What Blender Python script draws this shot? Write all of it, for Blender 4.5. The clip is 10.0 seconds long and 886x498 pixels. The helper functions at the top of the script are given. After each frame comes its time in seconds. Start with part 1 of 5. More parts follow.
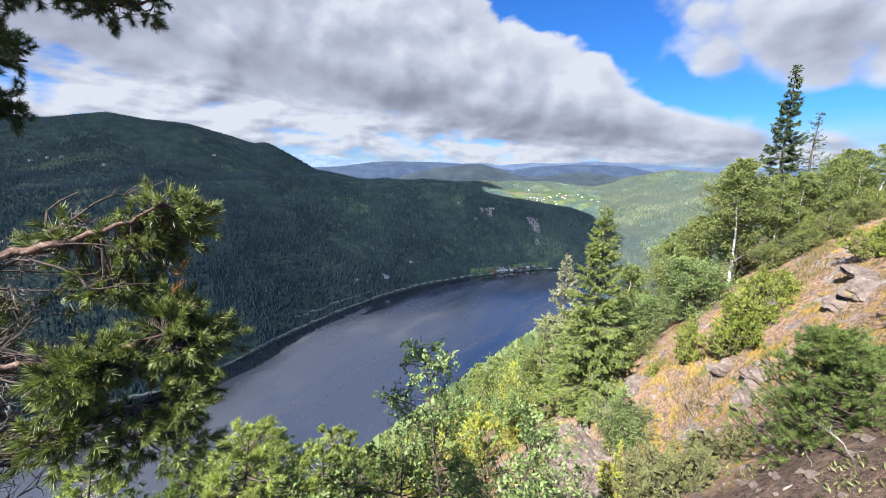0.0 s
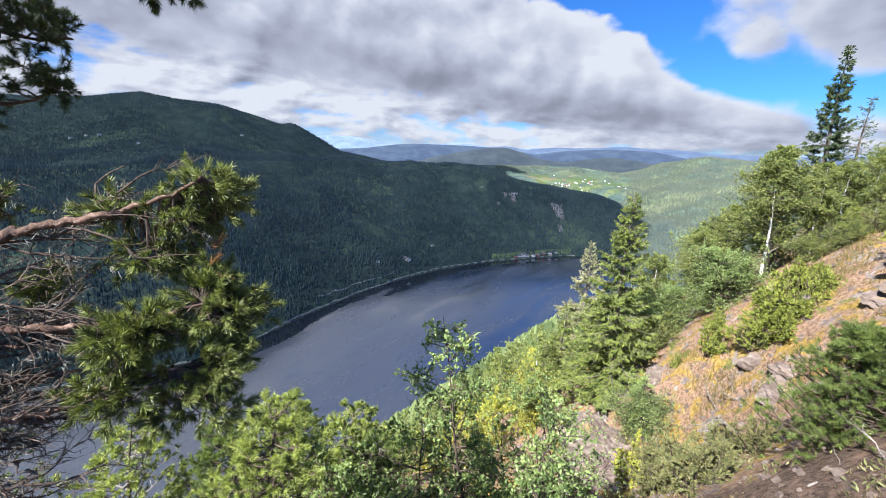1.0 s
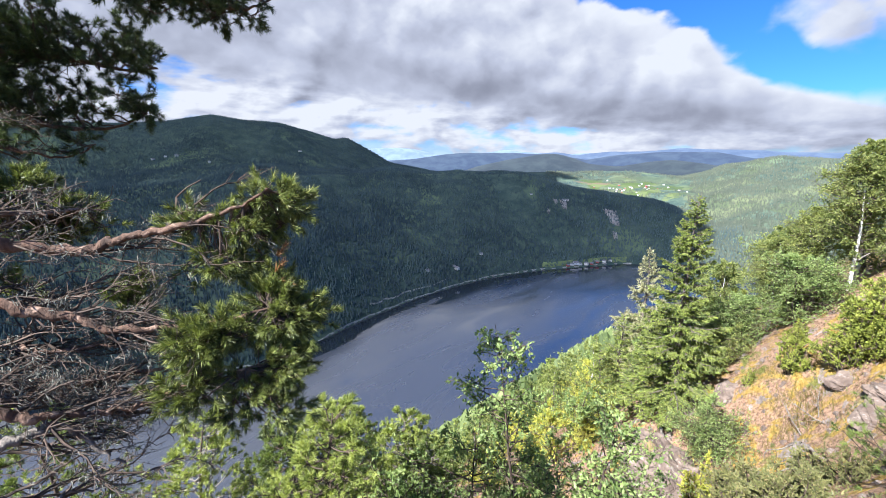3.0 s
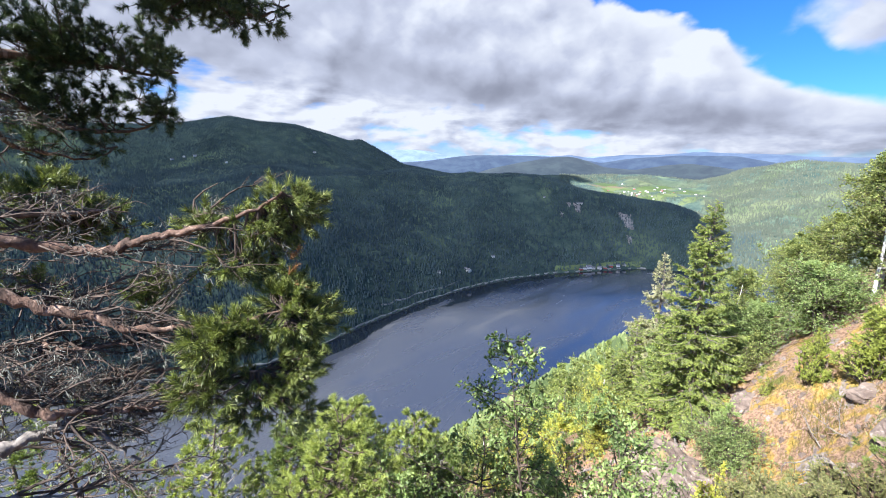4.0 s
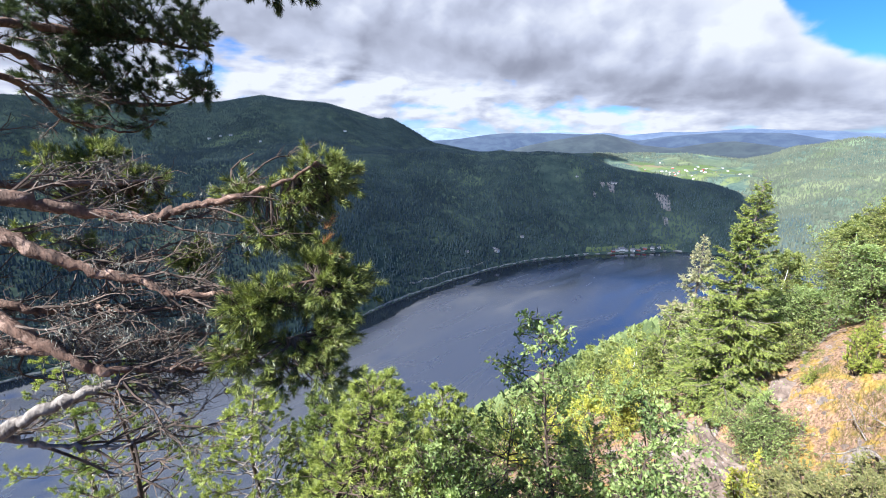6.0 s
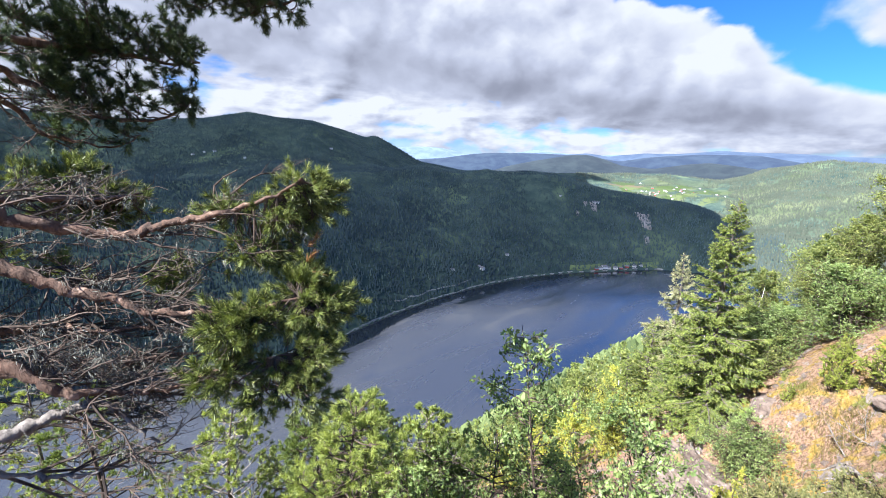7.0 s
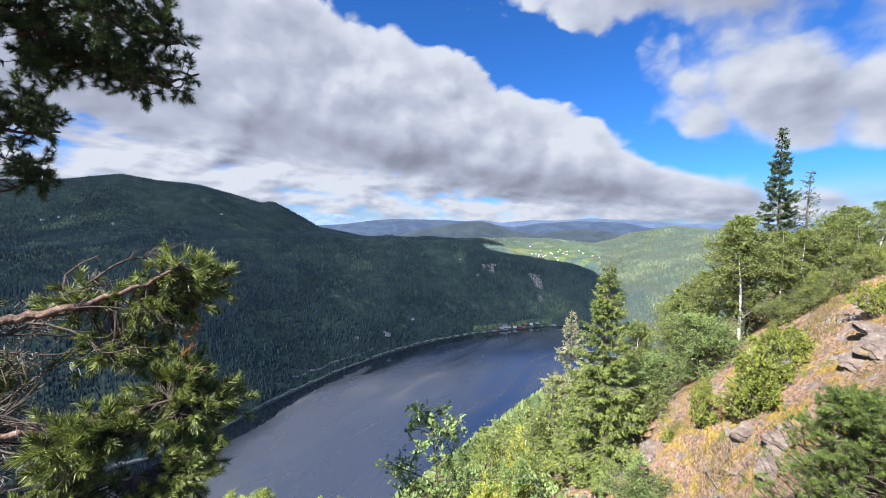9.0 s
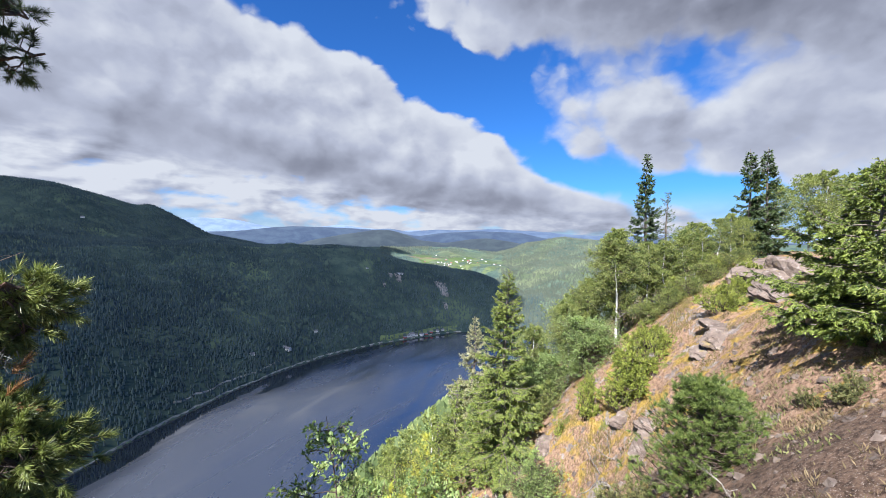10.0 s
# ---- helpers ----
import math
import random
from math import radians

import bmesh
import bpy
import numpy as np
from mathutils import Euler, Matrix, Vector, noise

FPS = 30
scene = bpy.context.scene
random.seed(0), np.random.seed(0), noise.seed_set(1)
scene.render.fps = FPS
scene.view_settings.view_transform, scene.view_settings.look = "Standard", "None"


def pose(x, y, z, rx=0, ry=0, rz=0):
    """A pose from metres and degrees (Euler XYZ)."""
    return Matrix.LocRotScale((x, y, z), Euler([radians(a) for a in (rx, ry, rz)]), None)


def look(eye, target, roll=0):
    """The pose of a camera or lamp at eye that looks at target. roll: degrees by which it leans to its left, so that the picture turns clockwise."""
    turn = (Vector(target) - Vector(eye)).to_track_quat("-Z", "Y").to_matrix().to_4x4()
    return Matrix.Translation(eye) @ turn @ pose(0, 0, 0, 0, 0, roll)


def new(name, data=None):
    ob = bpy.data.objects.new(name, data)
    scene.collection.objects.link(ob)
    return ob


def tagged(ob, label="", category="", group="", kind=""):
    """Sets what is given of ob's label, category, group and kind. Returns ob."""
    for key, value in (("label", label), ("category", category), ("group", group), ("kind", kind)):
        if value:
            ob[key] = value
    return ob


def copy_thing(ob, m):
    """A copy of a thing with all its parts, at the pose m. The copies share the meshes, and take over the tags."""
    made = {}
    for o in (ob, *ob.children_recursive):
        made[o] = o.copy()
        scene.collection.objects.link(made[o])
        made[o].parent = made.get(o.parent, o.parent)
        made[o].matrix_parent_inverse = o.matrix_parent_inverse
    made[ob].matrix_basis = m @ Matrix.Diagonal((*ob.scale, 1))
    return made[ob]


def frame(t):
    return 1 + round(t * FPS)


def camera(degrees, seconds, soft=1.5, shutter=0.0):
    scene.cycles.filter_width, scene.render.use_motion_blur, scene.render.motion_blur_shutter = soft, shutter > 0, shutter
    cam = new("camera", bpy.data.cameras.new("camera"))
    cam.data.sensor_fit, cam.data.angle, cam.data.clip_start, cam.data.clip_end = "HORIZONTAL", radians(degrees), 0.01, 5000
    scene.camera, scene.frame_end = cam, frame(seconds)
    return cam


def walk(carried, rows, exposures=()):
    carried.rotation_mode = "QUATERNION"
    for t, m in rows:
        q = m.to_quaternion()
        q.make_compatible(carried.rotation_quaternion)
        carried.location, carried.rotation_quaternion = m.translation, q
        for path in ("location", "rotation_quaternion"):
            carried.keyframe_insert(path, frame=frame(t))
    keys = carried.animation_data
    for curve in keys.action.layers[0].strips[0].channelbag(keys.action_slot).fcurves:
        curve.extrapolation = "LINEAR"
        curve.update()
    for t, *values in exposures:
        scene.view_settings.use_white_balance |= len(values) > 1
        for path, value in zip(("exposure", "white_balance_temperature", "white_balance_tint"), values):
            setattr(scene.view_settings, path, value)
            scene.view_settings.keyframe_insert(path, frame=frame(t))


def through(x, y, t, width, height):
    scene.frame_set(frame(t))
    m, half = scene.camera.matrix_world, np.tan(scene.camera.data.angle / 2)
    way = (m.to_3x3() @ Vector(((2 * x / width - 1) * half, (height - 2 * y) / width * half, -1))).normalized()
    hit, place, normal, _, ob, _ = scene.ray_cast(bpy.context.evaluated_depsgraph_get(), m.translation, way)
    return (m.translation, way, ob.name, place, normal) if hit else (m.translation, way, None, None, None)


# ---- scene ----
# ---------------------------------------------------------------- camera
cam = camera(94.86, 10.0, soft=0.9)
# seconds, x, y, z, yaw, pitch, roll
ROWS = [
    (0.0, 0.000, 0.000, 0.000, 0.00, -11.00, 0.00), (0.5, -0.009, -0.007, -0.008, 1.16, -12.13, 0.73),
    (1.0, -0.035, -0.023, -0.019, 3.07, -13.28, 0.87), (1.5, -0.043, -0.019, -0.023, 5.25, -13.96, 0.43),
    (2.0, -0.059, -0.009, -0.038, 7.42, -13.78, -0.30), (2.5, -0.067, -0.016, -0.043, 9.09, -12.74, -0.94),
    (4.0, -0.066, -0.013, -0.017, 11.83, -11.75, -0.66), (4.5, -0.067, 0.000, -0.031, 13.59, -13.09, -0.85),
    (5.0, -0.108, 0.025, -0.076, 15.64, -14.66, -1.27), (6.5, -0.096, -0.002, -0.068, 15.86, -14.27, -0.68),
    (7.0, -0.098, 0.007, -0.068, 13.83, -12.11, -0.17), (7.5, -0.090, 0.002, -0.049, 11.22, -9.31, 0.00),
    (8.0, -0.076, -0.006, -0.004, 8.09, -6.58, -0.11), (8.5, -0.064, -0.010, 0.024, 4.47, -4.43, -0.25),
    (9.0, -0.052, -0.017, 0.028, 0.27, -3.06, -0.25), (9.5, -0.033, -0.013, 0.040, -5.78, -2.24, 0.03),
    (10.0, -0.004, -0.011, 0.050, -12.76, -1.81, 0.42)]
walk(cam, [(t, pose(x, y, z, 90 + p, 0, a) @ pose(0, 0, 0, 0, 0, r)) for t, x, y, z, a, p, r in ROWS],
     exposures=[(0.0, 1.84, 5750, 11), (2.5, 1.98, 5750, 11), (5.0, 2.08, 5700, 11), (7.0, 2.10, 5700, 11), (8.5, 1.88, 5750, 11), (10.0, 1.76, 5750, 11)])

# ---------------------------------------------------------------- node helpers
class Graph:
    """Short hand for node trees: every call adds a node and gives back its output."""

    def __init__(self, tree):
        self.tree = tree

    def node(self, kind, **props):
        n = self.tree.nodes.new(kind)
        for key, value in props.items():
            setattr(n, key, value)
        return n

    def put(self, socket, value):
        if isinstance(value, bpy.types.NodeSocket):
            self.tree.links.new(value, socket)
        elif value is not None:
            socket.default_value = value

    def m(self, op, a, b=None, c=None, clamp=False):
        n = self.node("ShaderNodeMath", operation=op, use_clamp=clamp)
        for s, v in zip(n.inputs, (a, b, c)):
            self.put(s, v)
        return n.outputs[0]

    def xyz(self, x=0.0, y=0.0, z=0.0):
        n = self.node("ShaderNodeCombineXYZ")
        for s, v in zip(n.inputs, (x, y, z)):
            self.put(s, v)
        return n.outputs[0]

    def split(self, v):
        n = self.node("ShaderNodeSeparateXYZ")
        self.put(n.inputs[0], v)
        return n.outputs

    def noise(self, vector, scale, detail=4.0, rough=0.55, distortion=0.0):
        n = self.node("ShaderNodeTexNoise")
        self.put(n.inputs["Vector"], vector)
        self.put(n.inputs["Scale"], scale)
        self.put(n.inputs["Detail"], detail)
        self.put(n.inputs["Roughness"], rough)
        self.put(n.inputs["Distortion"], distortion)
        return n.outputs[0]

    def voronoi(self, vector, scale, feature="F1", smooth=None):
        n = self.node("ShaderNodeTexVoronoi", feature=feature)
        self.put(n.inputs["Vector"], vector)
        self.put(n.inputs["Scale"], scale)
        if smooth is not None:
            self.put(n.inputs["Smoothness"], smooth)
        return n.outputs[0]

    def step(self, value, low, high, out_low=0.0, out_high=1.0):
        n = self.node("ShaderNodeMapRange", interpolation_type="SMOOTHSTEP")
        for s, v in zip(n.inputs, (value, low, high, out_low, out_high)):
            self.put(s, v)
        return n.outputs[0]

    def mix(self, fac, a, b, blend="MIX"):
        n = self.node("ShaderNodeMix", data_type="RGBA", blend_type=blend)
        self.put(n.inputs[0], fac)
        for s, v in zip((n.inputs[6], n.inputs[7]), (a, b)):
            self.put(s, v if isinstance(v, bpy.types.NodeSocket) else (*v, 1.0))
        return n.outputs[2]

    def vec(self, op, a, b=None):
        n = self.node("ShaderNodeVectorMath", operation=op)
        self.put(n.inputs[0], a)
        self.put(n.inputs[1], b)
        return n.outputs[0]


# ---------------------------------------------------------------- sky, clouds and sun
SUN_ELEVATION, SUN_AZIMUTH = 46.0, -139.0      # azimuth clockwise from +y
world = bpy.data.worlds.new("sky")
scene.world = world
world.use_nodes = True
world.node_tree.nodes.clear()
g = Graph(world.node_tree)
sky = g.node("ShaderNodeTexSky", sky_type="NISHITA", sun_disc=False, sun_elevation=radians(SUN_ELEVATION),
             sun_rotation=radians(SUN_AZIMUTH), air_density=1.0, dust_density=0.3, ozone_density=3.0)
way = g.node("ShaderNodeTexCoord").outputs["Generated"]
dx, dy, dz = g.split(way)
az = g.m("MULTIPLY", g.m("ARCTAN2", dx, dy), 57.2958)
el = g.m("MULTIPLY", g.m("ARCSINE", dz), 57.2958)


def blob(a, e, along, across, tilt, height):
    """A soft elongated patch of sky; tilt in degrees, anticlockwise from level."""
    c, s = math.cos(radians(tilt)), math.sin(radians(tilt))
    da, de = g.m("SUBTRACT", az, a), g.m("SUBTRACT", el, e)
    u = g.m("DIVIDE", g.m("ADD", g.m("MULTIPLY", da, c), g.m("MULTIPLY", de, s)), along)
    v = g.m("DIVIDE", g.m("SUBTRACT", g.m("MULTIPLY", de, c), g.m("MULTIPLY", da, s)), across)
    q = g.m("ADD", g.m("MULTIPLY", u, u), g.m("MULTIPLY", v, v))
    return g.m("MULTIPLY", g.m("EXPONENT", g.m("MULTIPLY", q, -1.0)), height)


def total(values):
    out = values[0]
    for v in values[1:]:
        out = g.m("ADD", out, v)
    return out


# billows: rounded heaps with creases between them; flat strips towards the horizon
flat = g.m("DIVIDE", 1.0, g.m("ADD", g.m("MAXIMUM", dz, 0.0), 0.07))
level = g.xyz(g.m("MULTIPLY", dx, flat), g.m("MULTIPLY", dy, flat), 0.0)
warp = g.noise(g.xyz(g.m("MULTIPLY", az, 0.11), g.m("MULTIPLY", el, 0.15), 0.0), 1.0, 3.0, 0.5)
sway = g.noise(g.xyz(g.m("MULTIPLY", az, 0.13), g.m("MULTIPLY", el, 0.16), 5.0), 1.0, 3.0, 0.5)
face = g.xyz(g.m("ADD", g.m("MULTIPLY", az, 0.075), g.m("MULTIPLY", warp, 0.12)), g.m("ADD", g.m("MULTIPLY", el, 0.100), g.m("MULTIPLY", sway, 0.12)), 3.7)
up = g.vec("ADD", face, (-0.10, 0.16, 0.0))


def heap(v, scale):
    d = g.voronoi(v, scale, "SMOOTH_F1", 0.35)
    return g.m("SUBTRACT", 0.95, g.m("MULTIPLY", d, 1.25))


def billow(v):
    big = g.noise(v, 0.8, 1.0, 0.5)
    fuzz = g.node("ShaderNodeTexNoise")
    g.put(fuzz.inputs["Vector"], v)
    g.put(fuzz.inputs["Scale"], 5.0)
    g.put(fuzz.inputs["Detail"], 5.0)
    v = g.vec("ADD", v, g.vec("MULTIPLY", fuzz.outputs["Color"], (0.22, 0.22, 0.0)))
    heaps = g.m("ADD", heap(v, 1.7), g.m("ADD", g.m("MULTIPLY", heap(v, 3.6), 0.50), g.m("ADD", g.m("MULTIPLY", heap(v, 7.5), 0.17), g.m("MULTIPLY", heap(v, 16.0), 0.07))))
    return g.m("ADD", big, g.m("MULTIPLY", g.m("SUBTRACT", heaps, 0.45), 0.42))


field, field_up = billow(face), billow(up)
# where the cloud banks and the blue gaps lie
banks = total([
    blob(-36, 17, 34, 12, -4, 0.75), blob(-6, 15, 22, 6.0, -16, 0.62), blob(10, 9.5, 20, 5.0, -24, 0.60), blob(24, 6.5, 10, 3.0, -28, 0.45), blob(29, 4.4, 8, 2.2, -14, 0.40), blob(19, 10.0, 3.6, 2.6, -20, 0.40),
    blob(44, 15.0, 17, 5.0, -3, 0.72), blob(60, 12.0, 12, 4.0, 0, 0.35), blob(47, 29.0, 27, 7.5, -12, 1.00), blob(75, 16, 16, 16, 0, 0.4),
    # gaps round the sun and overhead, out of view, cut the ambient light
    blob(-75, 18, 30, 16, 0, 0.4), blob(-34, 36, 18, 8, 0, 0.6), blob(-139, 50, 75, 40, 0, -0.9), blob(0, 75, 200, 22, 0, -0.5),
    blob(4, 25.5, 16, 3.4, -24, -0.62), blob(19, 18.0, 10, 3.0, -40, -0.60), blob(30, 9.0, 5, 1.6, -35, -0.35), blob(45, 6.2, 9, 1.5, -6, -0.55), blob(38, 2.2, 18, 1.6, 0, 0.35),
    blob(-14, 29.0, 12, 2.6, -16, -0.40), blob(-12.3, 7.2, 2.2, 1.1, 0, -0.42), blob(-19, 6.4, 2.6, 0.9, 0, -0.30), blob(0, 4.6, 5, 0.8, -8, -0.20),
    blob(-42, 6.0, 13, 2.5, 0, 0.35)])
puff = g.xyz(g.m("ADD", g.m("MULTIPLY", az, 0.17), g.m("MULTIPLY", warp, 0.5)), g.m("ADD", g.m("MULTIPLY", el, 0.52), g.m("MULTIPLY", sway, 0.5)), 8.0)
strips = g.noise(puff, 1.0, 4.0, 0.5)
strips_up = g.noise(g.vec("ADD", puff, (-0.10, 0.30, 0.0)), 1.0, 4.0, 0.5)
low = g.step(g.m("ADD", el, g.m("MULTIPLY", g.m("MINIMUM", az, 22.0), 0.13)), 8.5, 4.0)
density = g.m("ADD", g.m("ADD", g.m("MULTIPLY", g.m("SUBTRACT", field, 0.5), 1.55), banks),
              g.m("MULTIPLY", low, g.m("ADD", g.m("MULTIPLY", g.m("SUBTRACT", strips, 0.5), 2.2), 0.42)))
cover = g.step(density, 0.0, g.m("ADD", g.m("ADD", 0.24, g.m("MULTIPLY", low, 0.45)), g.m("MULTIPLY", g.step(az, 18.0, 34.0), 0.34)))
cover = g.m("MAXIMUM", cover, g.m("MULTIPLY", g.step(el, 6.5, 1.5), 0.55))
# light on the billows: bright towards the sun and at the thin edges, grey at the bases and where the bank is thick
relief = g.m("MULTIPLY", g.m("SUBTRACT", field, field_up), 0.80)
thick = g.step(density, 0.12, 0.80, 0.0, 0.20)
bases = total([blob(4, 7.0, 17, 2.2, -10, 0.27), blob(22, 5.0, 9, 1.4, -16, 0.22), blob(-36, 11.5, 20, 2.6, -3, 0.14), blob(-12, 10.5, 14, 2.2, -10, 0.18),
               blob(50, 27, 30, 7, -10, 0.55), blob(46, 11.5, 13, 2.2, -3, 0.16), blob(-30, 26, 16, 4, -6, 0.10)])
tops = total([blob(19, 10.8, 5, 2.2, -25, 0.30), blob(-2, 18, 14, 3, -24, 0.14), blob(-28, 6.8, 16, 1.8, -2, 0.30), blob(-14, 5.2, 5, 1.4, 0, 0.20), blob(4, 2.6, 18, 1.5, -3, 0.22), blob(44, 17.5, 14, 2.4, -3, 0.10)])
light = g.m("ADD", g.m("SUBTRACT", g.m("SUBTRACT", g.m("ADD", g.m("ADD", 0.95, relief), tops), bases), thick),
            g.m("MULTIPLY", g.m("SUBTRACT", strips, strips_up), g.m("MULTIPLY", low, 1.3)), clamp=True)
ramp = g.node("ShaderNodeValToRGB")
ramp.color_ramp.elements[0].position, ramp.color_ramp.elements[0].color = 0.05, (0.24, 0.245, 0.29, 1)
ramp.color_ramp.elements[1].position, ramp.color_ramp.elements[1].color = 1.0, (1.0, 0.99, 0.98, 1)
for at, colour in ((0.40, (0.40, 0.405, 0.465, 1)), (0.72, (0.67, 0.68, 0.755, 1))):
    ramp.color_ramp.elements.new(at).color = colour
g.put(ramp.inputs[0], light)
blue, white = g.node("ShaderNodeBackground"), g.node("ShaderNodeBackground")
g.put(blue.inputs[0], g.mix(1.0, sky.outputs[0], (0.26, 0.545, 0.92), "MULTIPLY"))
g.put(blue.inputs[1], 0.050)
g.put(white.inputs[0], ramp.outputs[0])
g.put(white.inputs[1], 0.225)
both, out = g.node("ShaderNodeMixShader"), g.node("ShaderNodeOutputWorld")
g.put(both.inputs[0], cover)
world.node_tree.links.new(blue.outputs[0], both.inputs[1])
world.node_tree.links.new(white.outputs[0], both.inputs[2])
world.node_tree.links.new(both.outputs[0], out.inputs[0])

sun = new("sun", bpy.data.lights.new("sun", "SUN"))
sun.data.energy, sun.data.angle, sun.data.color = 5.0, radians(0.55), (1.0, 0.93, 0.82)
a, e = radians(SUN_AZIMUTH), radians(SUN_ELEVATION)
sun.matrix_world = look((0, 0, 0), (-math.sin(a) * math.cos(e), -math.cos(a) * math.cos(e), -math.sin(e)))

# ---------------------------------------------------------------- materials
def material(name):
    mat = bpy.data.materials.new(name)
    mat.use_nodes = True
    gr = Graph(mat.node_tree)
    return mat, gr, mat.node_tree.nodes["Principled BSDF"]


def rnd(gr, island=False):
    if island:
        return gr.node("ShaderNodeNewGeometry").outputs["Random Per Island"]
    return gr.node("ShaderNodeObjectInfo").outputs["Random"]


def bump(gr, bsdf, height, strength, distance):
    n = gr.node("ShaderNodeBump")
    gr.put(n.inputs["Strength"], strength)
    gr.put(n.inputs["Distance"], distance)
    gr.put(n.inputs["Height"], height)
    gr.put(bsdf.inputs["Normal"], n.outputs[0])


def leaf_material(name, dark, light, third, through=0.35, rough=0.5, patch=0.8):
    """Foliage: every leaf or spray its own tone, drifting in patches, and letting some light through."""
    mat, gr, bsdf = material(name)
    place = gr.node("ShaderNodeNewGeometry").outputs["Position"]
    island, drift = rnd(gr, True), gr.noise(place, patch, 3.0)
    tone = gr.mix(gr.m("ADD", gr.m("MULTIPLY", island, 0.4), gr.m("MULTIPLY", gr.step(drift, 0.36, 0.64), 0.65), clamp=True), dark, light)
    tone = gr.mix(gr.step(island, 0.86, 0.99), tone, third)
    gr.put(bsdf.inputs["Base Color"], tone)
    gr.put(bsdf.inputs["Roughness"], rough)
    gr.put(bsdf.inputs["Specular IOR Level"], 0.3)
    glow, both = gr.node("ShaderNodeBsdfTranslucent"), gr.node("ShaderNodeMixShader")
    gr.put(glow.inputs[0], gr.mix(1.0, tone, (1.3, 1.35, 0.6), "MULTIPLY"))
    gr.put(both.inputs[0], through)
    links = mat.node_tree.links
    links.new(bsdf.outputs[0], both.inputs[1])
    links.new(glow.outputs[0], both.inputs[2])
    links.new(both.outputs[0], mat.node_tree.nodes["Material Output"].inputs[0])
    return mat


def bark_material(name, dark, light, scale=14.0, lift=0.012, flakes=None):
    mat, gr, bsdf = material(name)
    place = gr.node("ShaderNodeTexCoord").outputs["Object"]
    stretched = gr.vec("MULTIPLY", place, (1.0, 1.0, 0.3))
    grain, broad = gr.noise(stretched, scale, 7.0, 0.65), gr.noise(place, scale * 0.18, 3.0)
    tone = gr.mix(gr.step(gr.m("ADD", gr.m("MULTIPLY", grain, 0.7), gr.m("MULTIPLY", broad, 0.5)), 0.42, 0.75), dark, light)
    if flakes:
        tone = gr.mix(gr.step(gr.noise(place, scale * 0.6, 5.0), 0.55, 0.63), tone, flakes)
    gr.put(bsdf.inputs["Base Color"], tone)
    gr.put(bsdf.inputs["Roughness"], 0.88)
    bump(gr, bsdf, grain, 0.8, lift)
    return mat


# old pine's upper boughs: their shade is put into this dark needle colour
M_PINE_SHADED = leaf_material("shaded_pine_needles", (0.014, 0.026, 0.011), (0.085, 0.120, 0.042), (0.13, 0.16, 0.06), 0.12, 0.42, 11.0)
M_PINE_OLD = leaf_material("withered_needles", (0.180, 0.095, 0.040), (0.300, 0.165, 0.070), (0.25, 0.14, 0.065), 0.25, 0.6)
M_SPRUCE = leaf_material("spruce_needles", (0.036, 0.060, 0.016), (0.270, 0.325, 0.068), (0.30, 0.32, 0.10), 0.3, 0.5, 3.5)
M_SPRUCE_DARK = leaf_material("dark_spruce_needles", (0.024, 0.045, 0.018), (0.085, 0.118, 0.040), (0.108, 0.135, 0.054), 0.15, 0.5, 3.0)
M_SPRUCE_GREY = leaf_material("greying_spruce_needles", (0.149, 0.162, 0.074), (0.351, 0.338, 0.176), (0.405, 0.378, 0.270), 0.2, 0.6, 3.0)
M_BIRCH = leaf_material("birch_leaves", (0.075, 0.108, 0.034), (0.270, 0.300, 0.090), (0.38, 0.39, 0.13), 0.4, 0.5, 2.2)
M_ROWAN = leaf_material("rowan_leaves", (0.065, 0.110, 0.038), (0.300, 0.380, 0.130), (0.36, 0.42, 0.18), 0.4, 0.4, 4.0)
M_YELLOW = leaf_material("yellow_green_leaves", (0.22, 0.25, 0.04), (0.50, 0.49, 0.09), (0.46, 0.36, 0.09), 0.4, 0.5, 3.0)
M_JUNIPER = leaf_material("juniper_needles", (0.080, 0.105, 0.018), (0.30, 0.335, 0.058), (0.35, 0.37, 0.10), 0.25, 0.5, 5.0)
M_JUNIPER_DARK = leaf_material("olive_juniper_needles", (0.070, 0.080, 0.030), (0.20, 0.20, 0.075), (0.27, 0.23, 0.11), 0.25, 0.5, 5.0)
M_GRASS = leaf_material("dry_grass_blades", (0.11, 0.10, 0.030), (0.22, 0.175, 0.060), (0.26, 0.19, 0.09), 0.35, 0.6, 2.0)
M_HEATHER = leaf_material("heather_sprigs", (0.075, 0.060, 0.032), (0.20, 0.15, 0.08), (0.24, 0.17, 0.10), 0.2, 0.7, 3.0)
M_PINE_BARK = bark_material("red_pine_bark", (0.036, 0.020, 0.013), (0.150, 0.086, 0.056), 30.0, 0.02, (0.27, 0.180, 0.130))
M_TWIG = bark_material("grey_twig_bark", (0.022, 0.015, 0.011), (0.098, 0.068, 0.049), 30.0, 0.003)
M_GREY_WOOD = bark_material("weathered_grey_wood", (0.050, 0.040, 0.033), (0.255, 0.225, 0.195), 36.0, 0.02)
M_SPRUCE_BARK = bark_material("spruce_bark", (0.06, 0.05, 0.04), (0.16, 0.13, 0.105), 18.0, 0.01)
M_BIRCH_BARK = bark_material("white_birch_bark", (0.45, 0.43, 0.39), (0.76, 0.74, 0.70), 10.0, 0.004, (0.08, 0.07, 0.065))
M_LICHEN = bark_material("hanging_lichen", (0.06, 0.062, 0.05), (0.20, 0.205, 0.17), 40.0, 0.002)


